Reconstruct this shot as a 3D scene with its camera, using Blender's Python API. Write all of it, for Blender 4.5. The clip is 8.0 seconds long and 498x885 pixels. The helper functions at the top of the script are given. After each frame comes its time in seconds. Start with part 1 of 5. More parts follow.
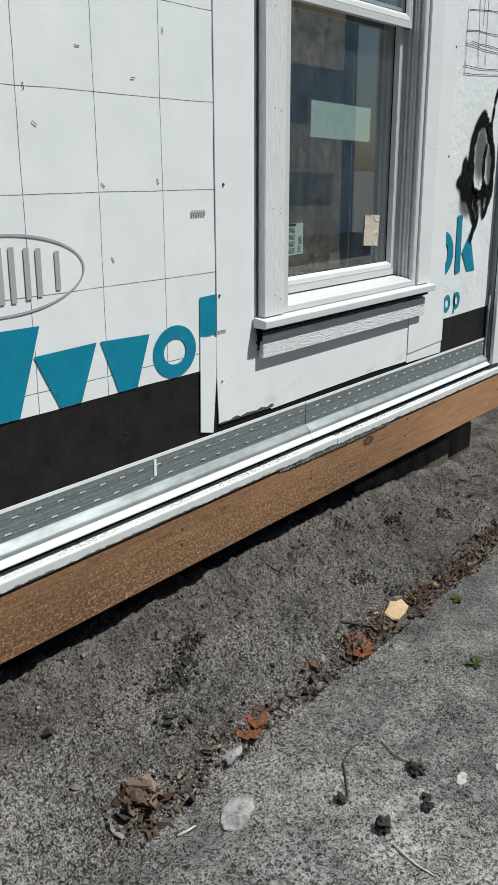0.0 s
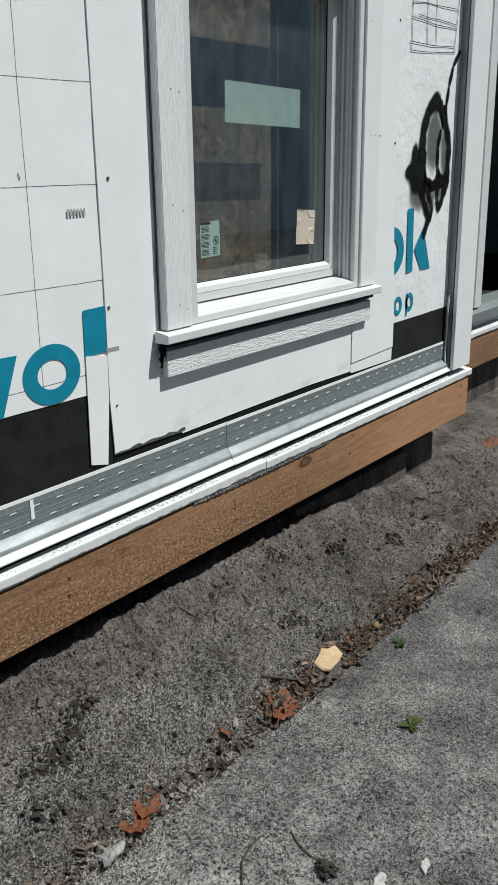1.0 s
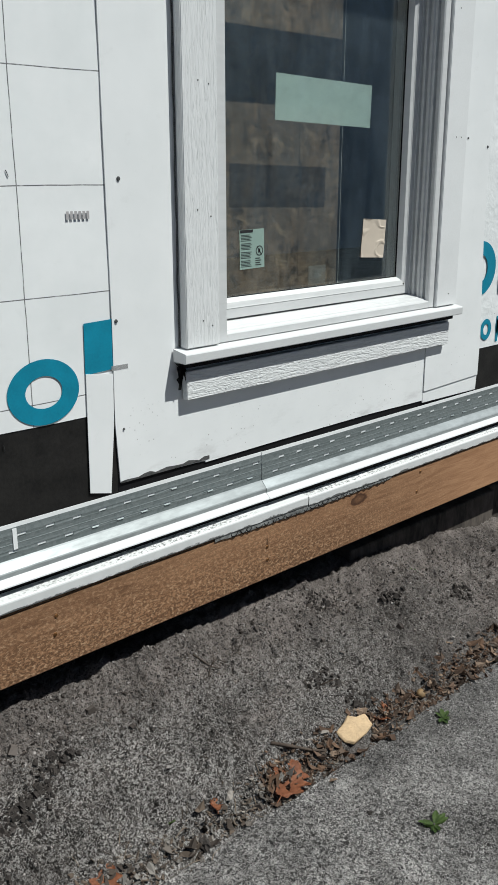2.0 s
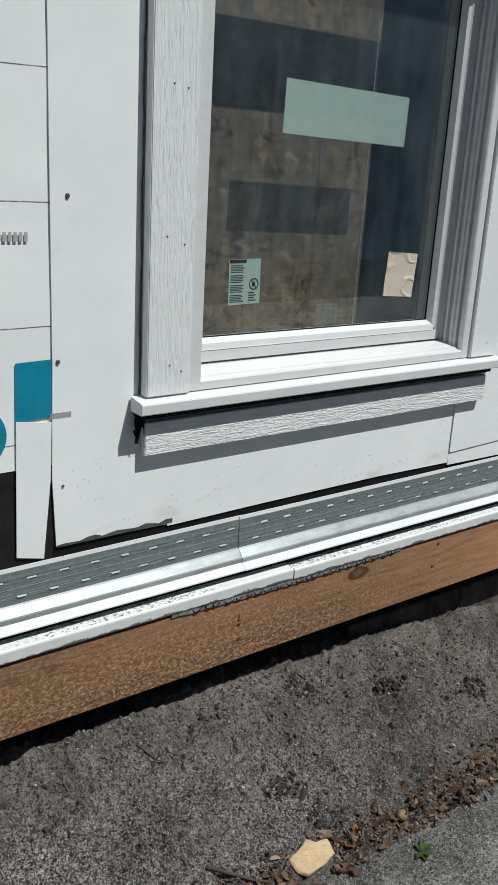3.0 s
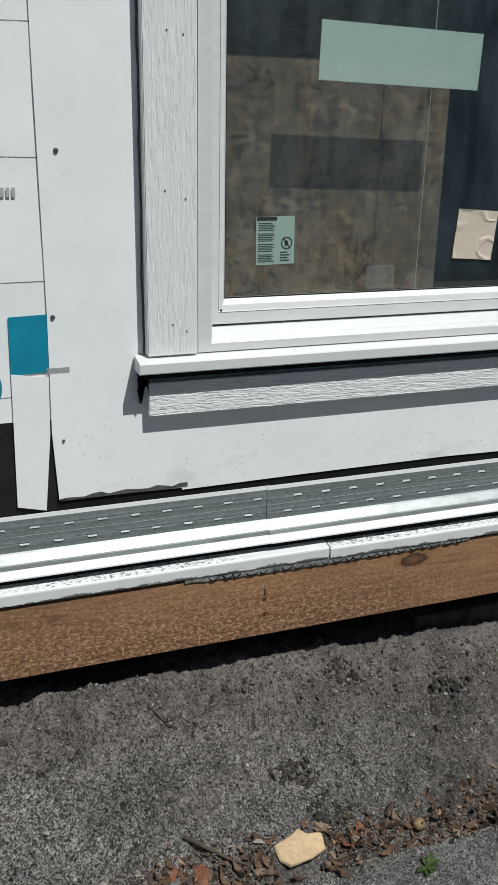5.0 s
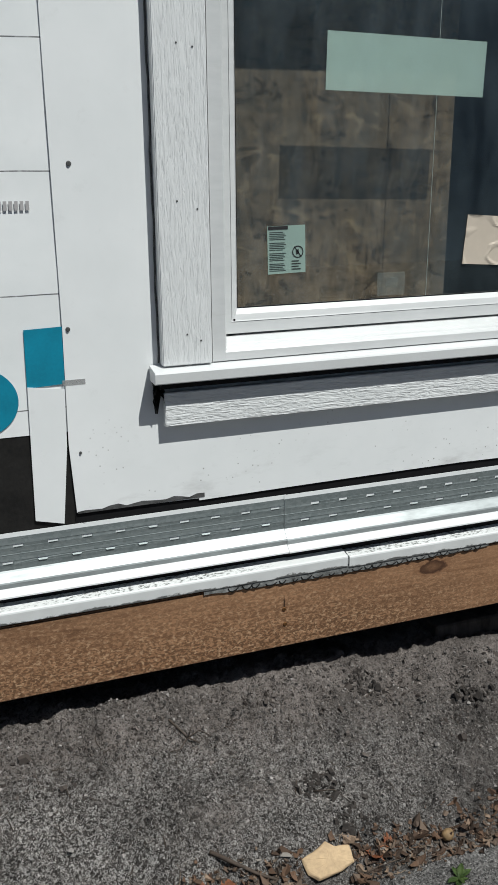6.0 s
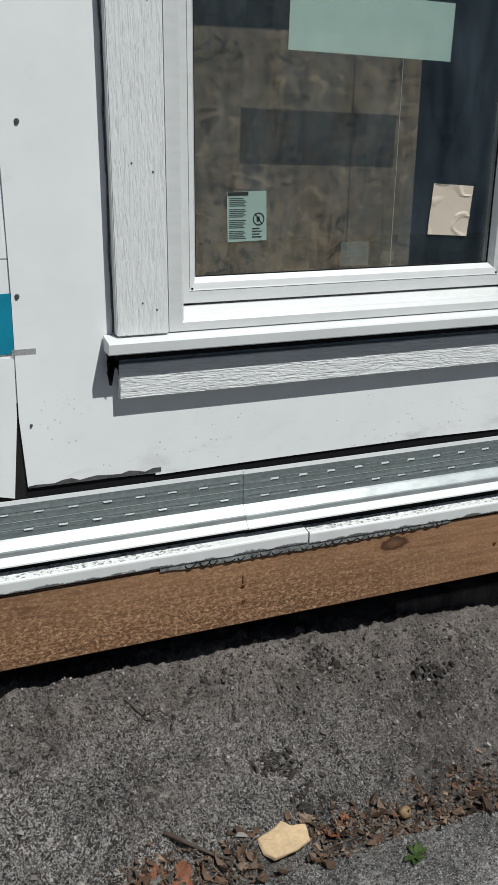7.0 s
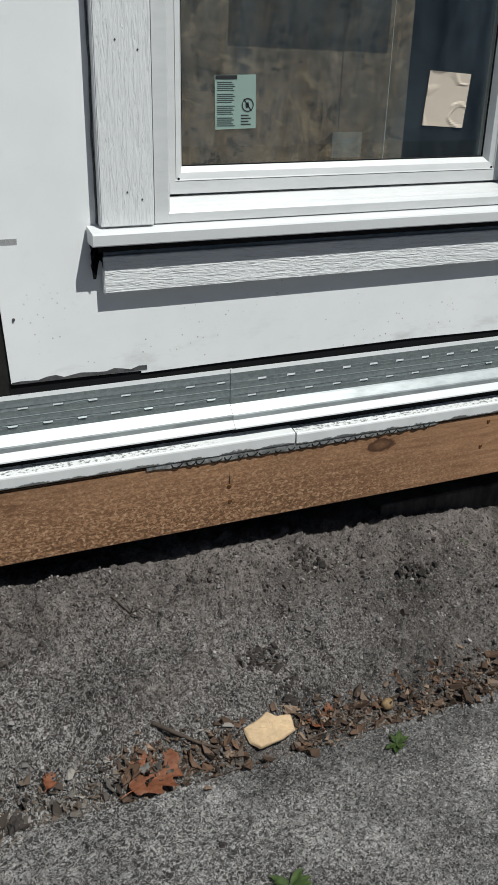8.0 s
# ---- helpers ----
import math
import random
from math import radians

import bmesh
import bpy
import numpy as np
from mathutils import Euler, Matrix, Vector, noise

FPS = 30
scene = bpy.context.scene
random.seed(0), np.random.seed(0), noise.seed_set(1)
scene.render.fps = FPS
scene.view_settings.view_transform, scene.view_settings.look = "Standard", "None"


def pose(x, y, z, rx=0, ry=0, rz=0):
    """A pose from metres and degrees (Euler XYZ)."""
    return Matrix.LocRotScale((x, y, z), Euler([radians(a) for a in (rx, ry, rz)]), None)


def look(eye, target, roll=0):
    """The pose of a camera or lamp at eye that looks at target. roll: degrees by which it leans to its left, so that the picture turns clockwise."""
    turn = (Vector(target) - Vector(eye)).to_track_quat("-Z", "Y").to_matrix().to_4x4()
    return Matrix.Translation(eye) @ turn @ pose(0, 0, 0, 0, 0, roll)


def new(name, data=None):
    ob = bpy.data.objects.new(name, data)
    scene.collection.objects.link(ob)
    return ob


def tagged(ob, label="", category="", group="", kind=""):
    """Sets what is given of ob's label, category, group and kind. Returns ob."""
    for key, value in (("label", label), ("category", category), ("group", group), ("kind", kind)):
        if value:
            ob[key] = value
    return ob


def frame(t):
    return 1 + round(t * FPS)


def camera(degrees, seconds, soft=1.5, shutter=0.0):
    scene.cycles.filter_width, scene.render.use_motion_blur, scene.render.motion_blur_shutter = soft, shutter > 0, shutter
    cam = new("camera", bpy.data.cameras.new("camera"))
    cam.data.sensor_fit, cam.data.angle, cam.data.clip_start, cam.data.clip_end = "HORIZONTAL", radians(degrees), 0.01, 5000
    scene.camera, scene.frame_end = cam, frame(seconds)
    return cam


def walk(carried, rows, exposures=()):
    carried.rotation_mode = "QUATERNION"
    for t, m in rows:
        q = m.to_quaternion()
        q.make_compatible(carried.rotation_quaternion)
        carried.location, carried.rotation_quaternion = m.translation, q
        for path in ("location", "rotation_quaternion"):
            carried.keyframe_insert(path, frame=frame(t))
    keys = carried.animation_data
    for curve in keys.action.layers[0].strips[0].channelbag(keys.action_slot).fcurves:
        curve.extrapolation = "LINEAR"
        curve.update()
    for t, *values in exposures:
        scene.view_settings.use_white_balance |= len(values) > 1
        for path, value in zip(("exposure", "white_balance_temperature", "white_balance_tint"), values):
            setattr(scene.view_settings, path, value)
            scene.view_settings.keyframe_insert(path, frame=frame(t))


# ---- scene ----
cam = camera(31.7, 8.0)
PATH = [
    (0, (-1.805, -1.366, 1.19), (-0.29, -0.203, 0.598), -0.1),
    (0.5, (-1.578, -1.329, 1.209), (-0.05, -0.185, 0.613), 0.9),
    (1, (-1.435, -1.353, 1.19), (0.078, -0.197, 0.578), -0.7),
    (1.2, (-1.354, -1.377, 1.184), (0.106, -0.148, 0.585), -0.6),
    (2.3, (-0.999, -1.389, 1.168), (0.293, 0.017, 0.574), 0.0),
    (2.5, (-0.921, -1.365, 1.176), (0.365, 0.044, 0.575), 0.7),
    (3, (-0.744, -1.292, 1.218), (0.42, 0.219, 0.617), 3.3),
    (3.5, (-0.64, -1.293, 1.209), (0.466, 0.245, 0.569), 0.1),
    (4, (-0.505, -1.328, 1.19), (0.407, 0.33, 0.541), 0.4),
    (4.5, (-0.371, -1.4, 1.175), (0.402, 0.3, 0.46), 3.4),
    (5, (-0.337, -1.448, 1.188), (0.316, 0.322, 0.525), 1.1),
    (5.2, (-0.339, -1.457, 1.182), (0.279, 0.335, 0.545), -0.1),
    (6.3, (-0.361, -1.437, 1.153), (0.307, 0.35, 0.551), -0.1),
    (6.5, (-0.354, -1.425, 1.171), (0.326, 0.346, 0.536), 0.5),
    (7, (-0.325, -1.418, 1.143), (0.381, 0.332, 0.481), 0.6),
    (7.5, (-0.322, -1.408, 1.104), (0.414, 0.267, 0.295), 1.5),
    (8, (-0.332, -1.407, 1.108), (0.389, 0.259, 0.268), 1.4),
]
walk(cam, [(t, look(eye, target, roll)) for t, eye, target, roll in PATH], [(0.0, 0.03, 6330, 4.5), (1.2, 0.0, 6330, 4.5), (2.4, 0.04, 6330, 4.8), (3.0, -0.10, 6330, 5.0), (5.0, -0.09, 6330, 5.0), (8.0, -0.09, 6330, 5.5)])

# ---- light ----
SUN = Vector((0.5, -1.0, 1.9)).normalized()
world = bpy.data.worlds.new("sky")
scene.world = world
world.use_nodes = True
wn = world.node_tree.nodes
sky = wn.new("ShaderNodeTexSky")
sky.sky_type = 'NISHITA'
sky.sun_disc = False
sky.sun_elevation = math.asin(SUN.z)
sky.sun_rotation = math.atan2(SUN.x, SUN.y)
world.node_tree.links.new(sky.outputs[0], wn["Background"].inputs[0])
wn["Background"].inputs[1].default_value = 0.043
lamp = bpy.data.lights.new("sun", 'SUN')
lamp.energy, lamp.angle, lamp.color = 4.65, radians(0.5), (1.0, 0.98, 0.945)
sun = new("sun", lamp)
sun.matrix_world = look(SUN * 20, (0, 0, 0))


# ---- material helpers ----
class Nodes:
    """A small node-tree writer."""

    def __init__(self, name):
        self.m = bpy.data.materials.new(name)
        self.m.use_nodes = True
        self.t = self.m.node_tree
        self.bsdf = self.t.nodes["Principled BSDF"]
        self.co = self.t.nodes.new("ShaderNodeTexCoord").outputs["Object"]

    def put(self, kind, ins=None, **props):
        n = self.t.nodes.new("ShaderNode" + kind)
        for k, v in props.items():
            setattr(n, k, v)
        for k, v in (ins or {}).items():
            self.set(n.inputs[k], v)
        return n

    def set(self, socket, v):
        if isinstance(v, bpy.types.NodeSocket):
            self.t.links.new(v, socket)
        else:
            socket.default_value = v

    def space(self, scale=(1, 1, 1), loc=(0, 0, 0), rot=(0, 0, 0)):
        return self.put("Mapping", {"Vector": self.co, "Scale": scale, "Location": loc, "Rotation": rot}).outputs[0]

    def noise(self, scale, detail=4.0, rough=0.6, v=None, distort=0.0):
        return self.put("TexNoise", {"Vector": v or self.co, "Scale": scale, "Detail": detail, "Roughness": rough, "Distortion": distort}).outputs["Fac"]

    def cells(self, scale, v=None, out="Distance", **props):
        return self.put("TexVoronoi", {"Vector": v or self.co, "Scale": scale}, **props).outputs[out]

    def ramp(self, x, a, b, lo=0.0, hi=1.0):
        return self.put("MapRange", {0: x, 1: a, 2: b, 3: lo, 4: hi}).outputs[0]

    def math(self, op, a, b=0.0, clamp=False):
        return self.put("Math", {0: a, 1: b}, operation=op, use_clamp=clamp).outputs[0]

    def mix(self, f, a, b):
        n = self.put("Mix", data_type='RGBA')
        self.set(n.inputs[0], f)
        for i, c in ((6, a), (7, b)):
            self.set(n.inputs[i], c if isinstance(c, bpy.types.NodeSocket) else (*c, 1.0))
        return n.outputs[2]

    def xyz(self):
        return self.put("SeparateXYZ", {0: self.co}).outputs

    def bump(self, height, strength=0.3, distance=0.002, normal=None):
        ins = {"Height": height, "Strength": strength, "Distance": distance}
        if normal is not None:
            ins["Normal"] = normal
        return self.put("Bump", ins).outputs[0]

    def done(self, colour, rough=0.6, metal=0.0, normal=None, spec=0.5):
        b = self.bsdf
        self.set(b.inputs["Base Color"], colour if isinstance(colour, bpy.types.NodeSocket) else (*colour, 1.0))
        self.set(b.inputs["Roughness"], rough)
        self.set(b.inputs["Metallic"], metal)
        self.set(b.inputs["Specular IOR Level"], spec)
        if normal is not None:
            self.set(b.inputs["Normal"], normal)
        return self.m


def plain(name, c, rough=0.6, var=0.12, scale=18.0, bump=0.15, fine=160.0, metal=0.0, spec=0.4, stretch=(1, 1, 1)):
    """A surface with stains at one scale and grain at another."""
    n = Nodes(name)
    v = n.space(stretch)
    big, small = n.noise(scale, 5, v=v), n.noise(fine, 4, v=v)
    f = n.math('ADD', n.math('MULTIPLY', big, 0.65), n.math('MULTIPLY', small, 0.35))
    dark, light = tuple(max(0, k * (1 - 2 * var)) for k in c), tuple(min(1, k * (1 + var)) for k in c)
    col = n.mix(n.ramp(f, 0.32, 0.68), dark, light)
    return n.done(col, rough, metal, n.bump(small, bump, 0.001), spec)


def wrap_material(name, grid, dirty):
    n = Nodes(name)
    x, y, z = n.xyz()
    big, mid = n.noise(6, 4), n.noise(38, 5, 0.65)
    col = n.mix(n.ramp(big, 0.35, 0.7), (0.78, 0.80, 0.80), (0.86, 0.87, 0.87))
    col = n.mix(n.ramp(mid, 0.60, 0.80, 0.0, 0.35 if dirty else 0.10), col, (0.50, 0.50, 0.49))
    if dirty:
        specks = n.math('MULTIPLY', n.ramp(n.cells(55), 0.10, 0.05), n.ramp(n.noise(7, 2), 0.52, 0.62))
        col = n.mix(n.math('MULTIPLY', specks, 0.7), col, (0.06, 0.06, 0.06))
    if grid:
        wob = n.math('MULTIPLY', n.math('SUBTRACT', n.noise(5, 2), 0.5), 0.006)
        lines = None
        for c, off in ((x, 0.337), (z, -0.958)):
            u = n.math('ADD', n.math('ADD', c, off + 19.0), wob)
            d = n.math('ABSOLUTE', n.math('SUBTRACT', n.math('MODULO', n.math('ADD', u, 0.095), 0.19), 0.095))
            on = n.ramp(d, 0.0013, 0.0006)
            lines = on if lines is None else n.math('MAXIMUM', lines, on)
        worn = n.ramp(n.noise(60, 3), 0.30, 0.50, 0.45, 0.95)
        col = n.mix(n.math('MULTIPLY', lines, worn), col, (0.10, 0.10, 0.105))
    height = n.math('ADD', n.math('MULTIPLY', n.noise(30 if dirty else 9, 4), 1.0), n.math('MULTIPLY', n.noise(420, 3), 0.06))
    return n.done(col, 0.5, 0, n.bump(height, 0.55 if dirty else 0.16, 0.006), 0.35)


def grain_paint(name, axis):
    """White paint on embossed trim; the ridges run along the axis."""
    n = Nodes(name)
    s = [230.0, 230.0, 230.0]
    s[axis] = 22.0
    v = n.space(tuple(s))
    ridge = n.noise(1.0, 3, 0.6, v, 1.1)
    s2 = [520.0, 520.0, 520.0]
    s2[axis] = 60.0
    fine = n.noise(1.0, 2, 0.5, n.space(tuple(s2)))
    col = n.mix(n.ramp(ridge, 0.30, 0.44, 0.0, 1.0), (0.60, 0.61, 0.61), (0.75, 0.76, 0.76))
    h = n.math('ADD', n.ramp(ridge, 0.28, 0.62), n.math('MULTIPLY', fine, 0.25))
    return n.done(col, 0.55, 0, n.bump(h, 0.6 if axis == 2 else 0.75, 0.0016), 0.35)


def vinyl():
    n = Nodes("white_vinyl")
    col = n.mix(n.ramp(n.noise(14, 4, v=n.space((1, 1, 4))), 0.35, 0.7), (0.59, 0.60, 0.60), (0.65, 0.655, 0.655))
    dust = n.ramp(n.noise(90, 5, 0.7, n.space((0.25, 1, 1))), 0.60, 0.78, 0.0, 0.4)
    return n.done(n.mix(dust, col, (0.52, 0.52, 0.50)), 0.38, 0, n.bump(n.noise(200, 2), 0.05, 0.0005), 0.45)


def cedar():
    """Stained softwood: long grain along x, flecks and dark streaks."""
    n = Nodes("stained_beam_wood")
    v = n.space((2.2, 26, 26))
    grain = n.noise(2.4, 6, 0.65, v, 1.6)
    flecks = n.noise(210, 3, 0.65, n.space((0.6, 1, 1)), 0.6)
    broad = n.noise(2.6, 3, 0.5, n.space((0.5, 1, 1.6)))
    x, y, z = n.xyz()
    col = n.mix(n.ramp(grain, 0.30, 0.72), (0.125, 0.064, 0.034), (0.325, 0.182, 0.100))
    pale = n.math('MULTIPLY', n.ramp(x, 1.45, 2.30), 0.75)
    col = n.mix(n.math('MAXIMUM', pale, n.ramp(broad, 0.40, 0.66, 0.0, 0.45)), col, n.mix(n.ramp(grain, 0.3, 0.7), (0.36, 0.185, 0.095), (0.50, 0.285, 0.155)))
    worn = n.math('MULTIPLY', n.ramp(x, 2.2, 1.5), n.ramp(z, 0.14, 0.03, 0.35, 1.0))
    mottle = n.math('MULTIPLY', n.ramp(flecks, 0.45, 0.53), worn)
    col = n.mix(n.math('MULTIPLY', mottle, 0.8), col, (0.085, 0.043, 0.022))
    light = n.math('MULTIPLY', n.ramp(n.noise(190, 3, 0.6, n.space((0.6, 1, 1), (4, 2, 1)), 0.5), 0.55, 0.63), worn)
    col = n.mix(n.math('MULTIPLY', light, 0.65), col, (0.58, 0.385, 0.235))
    crack = n.math('MULTIPLY', n.ramp(n.math('ABSOLUTE', n.math('SUBTRACT', x, 1.3845)), 0.0022, 0.0008), n.math('MULTIPLY', n.ramp(z, 0.080, 0.085), n.ramp(z, 0.112, 0.100)))
    col = n.mix(crack, col, (0.03, 0.014, 0.008))
    # a knot with its ring
    kx, kz = n.math('DIVIDE', n.math('SUBTRACT', x, 1.7135), 0.033), n.math('DIVIDE', n.math('SUBTRACT', z, 0.116), 0.0155)
    r = n.math('SQRT', n.math('ADD', n.math('POWER', kx, 2.0), n.math('POWER', kz, 2.0)))
    r = n.math('ADD', r, n.math('MULTIPLY', n.math('SUBTRACT', n.noise(60, 2), 0.5), 0.8))
    ring = n.math('MULTIPLY', n.ramp(r, 1.05, 0.85), n.ramp(r, 0.30, 0.75, 0.55, 1.0))
    col = n.mix(n.math('MULTIPLY', n.ramp(r, 1.5, 0.9), 0.35), col, (0.15, 0.062, 0.03))
    col = n.mix(n.math('MULTIPLY', ring, 0.85), col, (0.045, 0.02, 0.012))
    h = n.math('ADD', n.math('MULTIPLY', grain, 0.7), n.math('MULTIPLY', flecks, 0.5))
    return n.done(col, 0.72, 0, n.bump(h, 0.4, 0.0018), 0.25)


def galvanised():
    n = Nodes("galvanised_steel")
    spangle = n.cells(150, out="Color", v=n.space((1, 1, 1.4)))
    grey = n.put("SeparateColor", {0: spangle}).outputs[0]
    streak = n.noise(22, 5, 0.7, n.space((0.5, 1, 2.0)))
    col = n.mix(n.ramp(grey, 0.0, 1.0), (0.205, 0.236, 0.238), (0.270, 0.302, 0.303))
    col = n.mix(n.ramp(streak, 0.60, 0.74, 0.0, 0.7), col, (0.36, 0.38, 0.375))
    col = n.mix(n.ramp(n.noise(120, 4, 0.7), 0.62, 0.70, 0.0, 0.6), col, (0.10, 0.105, 0.11))
    return n.done(col, n.ramp(streak, 0.3, 0.8, 0.50, 0.64), 0.45, n.bump(n.noise(24, 3), 0.18, 0.003), 0.5)


def cap_paint():
    """White paint with chipped, speckled patches."""
    n = Nodes("chipped_white_paint")
    col = n.mix(n.ramp(n.noise(20, 4), 0.35, 0.7), (0.64, 0.65, 0.64), (0.74, 0.75, 0.745))
    x, y, z = n.xyz()
    chips = n.math('MULTIPLY', n.ramp(n.noise(210, 4, 0.7, n.space((0.5, 1, 1))), 0.50, 0.60), n.ramp(n.noise(5, 2), 0.34, 0.52))
    return n.done(n.mix(n.math('MULTIPLY', chips, 0.9), col, (0.10, 0.105, 0.10)), 0.6, 0, n.bump(chips, -0.4, 0.001), 0.35)


def lip_paint():
    """White paint, worn along the lower edge, where the gap's shade is painted dark."""
    n = Nodes("worn_white_lip")
    x, y, z = n.xyz()
    col = n.mix(n.ramp(n.noise(20, 4), 0.35, 0.7), (0.66, 0.67, 0.665), (0.74, 0.75, 0.745))
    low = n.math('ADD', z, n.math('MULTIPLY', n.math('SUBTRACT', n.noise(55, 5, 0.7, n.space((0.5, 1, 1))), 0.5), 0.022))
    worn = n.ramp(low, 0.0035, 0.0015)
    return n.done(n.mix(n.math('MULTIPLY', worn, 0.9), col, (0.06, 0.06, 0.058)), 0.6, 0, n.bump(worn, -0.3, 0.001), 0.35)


def ground_material():
    """Weathered concrete in front, dirt against the house; they meet along a wandering edge."""
    n = Nodes("ground_surface")
    x, y, z = n.xyz()
    wob = n.math('MULTIPLY', n.math('SUBTRACT', n.noise(7, 5, 0.65), 0.5), 0.07)
    edge = n.math('ADD', y, wob)
    dirt = n.math('MAXIMUM', n.ramp(edge, -0.400, -0.384), n.math('MULTIPLY', n.ramp(n.noise(3.0, 5, 0.7), 0.58, 0.72), 0.35))
    # concrete: grey paste with pale grit; shade in the pits is painted dark
    grit, pits = n.noise(330, 3, 0.75), n.noise(150, 4, 0.7)
    stain, fine = n.noise(4.5, 6, 0.62), n.noise(700, 2, 0.6)
    jit = n.put("VectorMath", {0: n.co, 1: n.put("VectorMath", {0: n.put("TexNoise", {"Vector": n.co, "Scale": 240.0, "Detail": 2.0}).outputs["Color"], 1: (0.004, 0.004, 0.004)}, operation='MULTIPLY').outputs[0]}, operation='ADD').outputs[0]
    cell = n.put("SeparateColor", {0: n.cells(390, v=jit, out="Color")}).outputs
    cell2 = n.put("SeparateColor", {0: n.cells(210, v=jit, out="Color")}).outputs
    conc = n.mix(n.ramp(stain, 0.38, 0.64), (0.085, 0.081, 0.078), (0.232, 0.222, 0.214))
    conc = n.mix(n.ramp(cell[0], 0.10, 0.34, 0.85, 0.0), conc, (0.020, 0.020, 0.021))
    conc = n.mix(n.ramp(cell[0], 0.74, 0.94, 0.0, 0.75), conc, (0.46, 0.445, 0.43))
    conc = n.mix(n.ramp(pits, 0.45, 0.36, 0.0, 0.8), conc, (0.024, 0.024, 0.025))
    where = n.math('MULTIPLY', n.ramp(x, 0.1, -0.5), n.ramp(y, -0.42, -0.60))
    pale = n.math('MULTIPLY', n.math('MULTIPLY', n.ramp(n.noise(9, 5, 0.65, n.space(loc=(3.1, 1.7, 0))), 0.42, 0.60), n.ramp(n.noise(75, 4, 0.7), 0.45, 0.55)), n.math('ADD', n.math('MULTIPLY', where, 0.92), 0.08))
    conc = n.mix(n.math('MULTIPLY', pale, 0.9), conc, (0.55, 0.545, 0.53))
    # dirt: brownish grey crumbs; shadows between them go in as dark specks
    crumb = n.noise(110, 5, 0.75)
    smooth_ = n.math('MULTIPLY', n.ramp(x, 0.35, 0.95), n.ramp(n.noise(5, 4), 0.35, 0.6, 0.55, 1.0))
    smooth_ = n.math('MAXIMUM', smooth_, n.math('MULTIPLY', n.ramp(edge, -0.15, -0.06), 0.95))
    smooth_ = n.math('MAXIMUM', smooth_, n.ramp(n.noise(5, 5, 0.65, n.space(loc=(7, 3, 1))), 0.52, 0.66, 0.0, 0.7))
    rough_ = n.math('SUBTRACT', 1.0, smooth_)
    soil = n.mix(n.ramp(n.noise(6, 5, 0.6), 0.34, 0.68), (0.063, 0.056, 0.052), (0.152, 0.136, 0.127))
    soil = n.mix(smooth_, soil, n.mix(n.ramp(n.noise(14, 5, 0.65), 0.35, 0.68), (0.132, 0.112, 0.101), (0.275, 0.239, 0.219)))
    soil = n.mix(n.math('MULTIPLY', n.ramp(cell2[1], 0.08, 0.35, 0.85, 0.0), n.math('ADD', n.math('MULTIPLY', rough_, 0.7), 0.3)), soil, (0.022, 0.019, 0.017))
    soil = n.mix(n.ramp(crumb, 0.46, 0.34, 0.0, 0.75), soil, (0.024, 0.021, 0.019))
    soil = n.mix(n.math('MULTIPLY', n.ramp(cell[1], 0.68, 0.93, 0.0, 0.72), n.math('MULTIPLY', rough_, n.ramp(x, 0.5, -0.5, 0.55, 1.0))), soil, (0.56, 0.54, 0.515))
    col = n.mix(dirt, conc, soil)
    # coarse grain over both: pale ridges, dark hollows, stronger where the ground is stony
    worm = n.math('ABSOLUTE', n.math('SUBTRACT', n.noise(105, 3, 0.55, n.space(loc=(2, 9, 4)), 0.9), 0.5))
    stony = n.math('ADD', n.math('MULTIPLY', n.ramp(x, 0.5, -0.4), 0.65), 0.35)
    col = n.mix(n.math('MULTIPLY', n.ramp(worm, 0.045, 0.010), n.math('MULTIPLY', stony, n.math('ADD', n.math('MULTIPLY', rough_, 0.60), 0.20))), col, (0.50, 0.475, 0.455))
    col = n.mix(n.math('MULTIPLY', n.ramp(worm, 0.085, 0.150), n.math('MULTIPLY', stony, 0.85)), col, (0.026, 0.023, 0.021))
    blotch = n.math('ADD', n.math('MULTIPLY', n.noise(3.4, 5, 0.6, n.space(loc=(1.3, 5.2, 0))), 0.6), n.math('MULTIPLY', n.noise(17, 4, 0.6), 0.4))
    col = n.put("VectorMath", {0: col, "Scale": n.ramp(blotch, 0.37, 0.62, 0.60, 1.50)}, operation='SCALE').outputs[0]
    h = n.math('ADD', n.math('MULTIPLY', grit, 0.5), n.math('ADD', n.math('MULTIPLY', pits, 0.8), n.math('MULTIPLY', crumb, n.math('ADD', n.math('MULTIPLY', dirt, 1.2), 0.2))))
    h = n.math('ADD', h, n.math('MULTIPLY', n.ramp(worm, 0.0, 0.16, 1.0, 0.0), 0.55))
    nrm = n.bump(h, 1.0, 0.0070)
    return n.done(col, 0.9, 0, n.bump(fine, 0.35, 0.0015, nrm), 0.2)


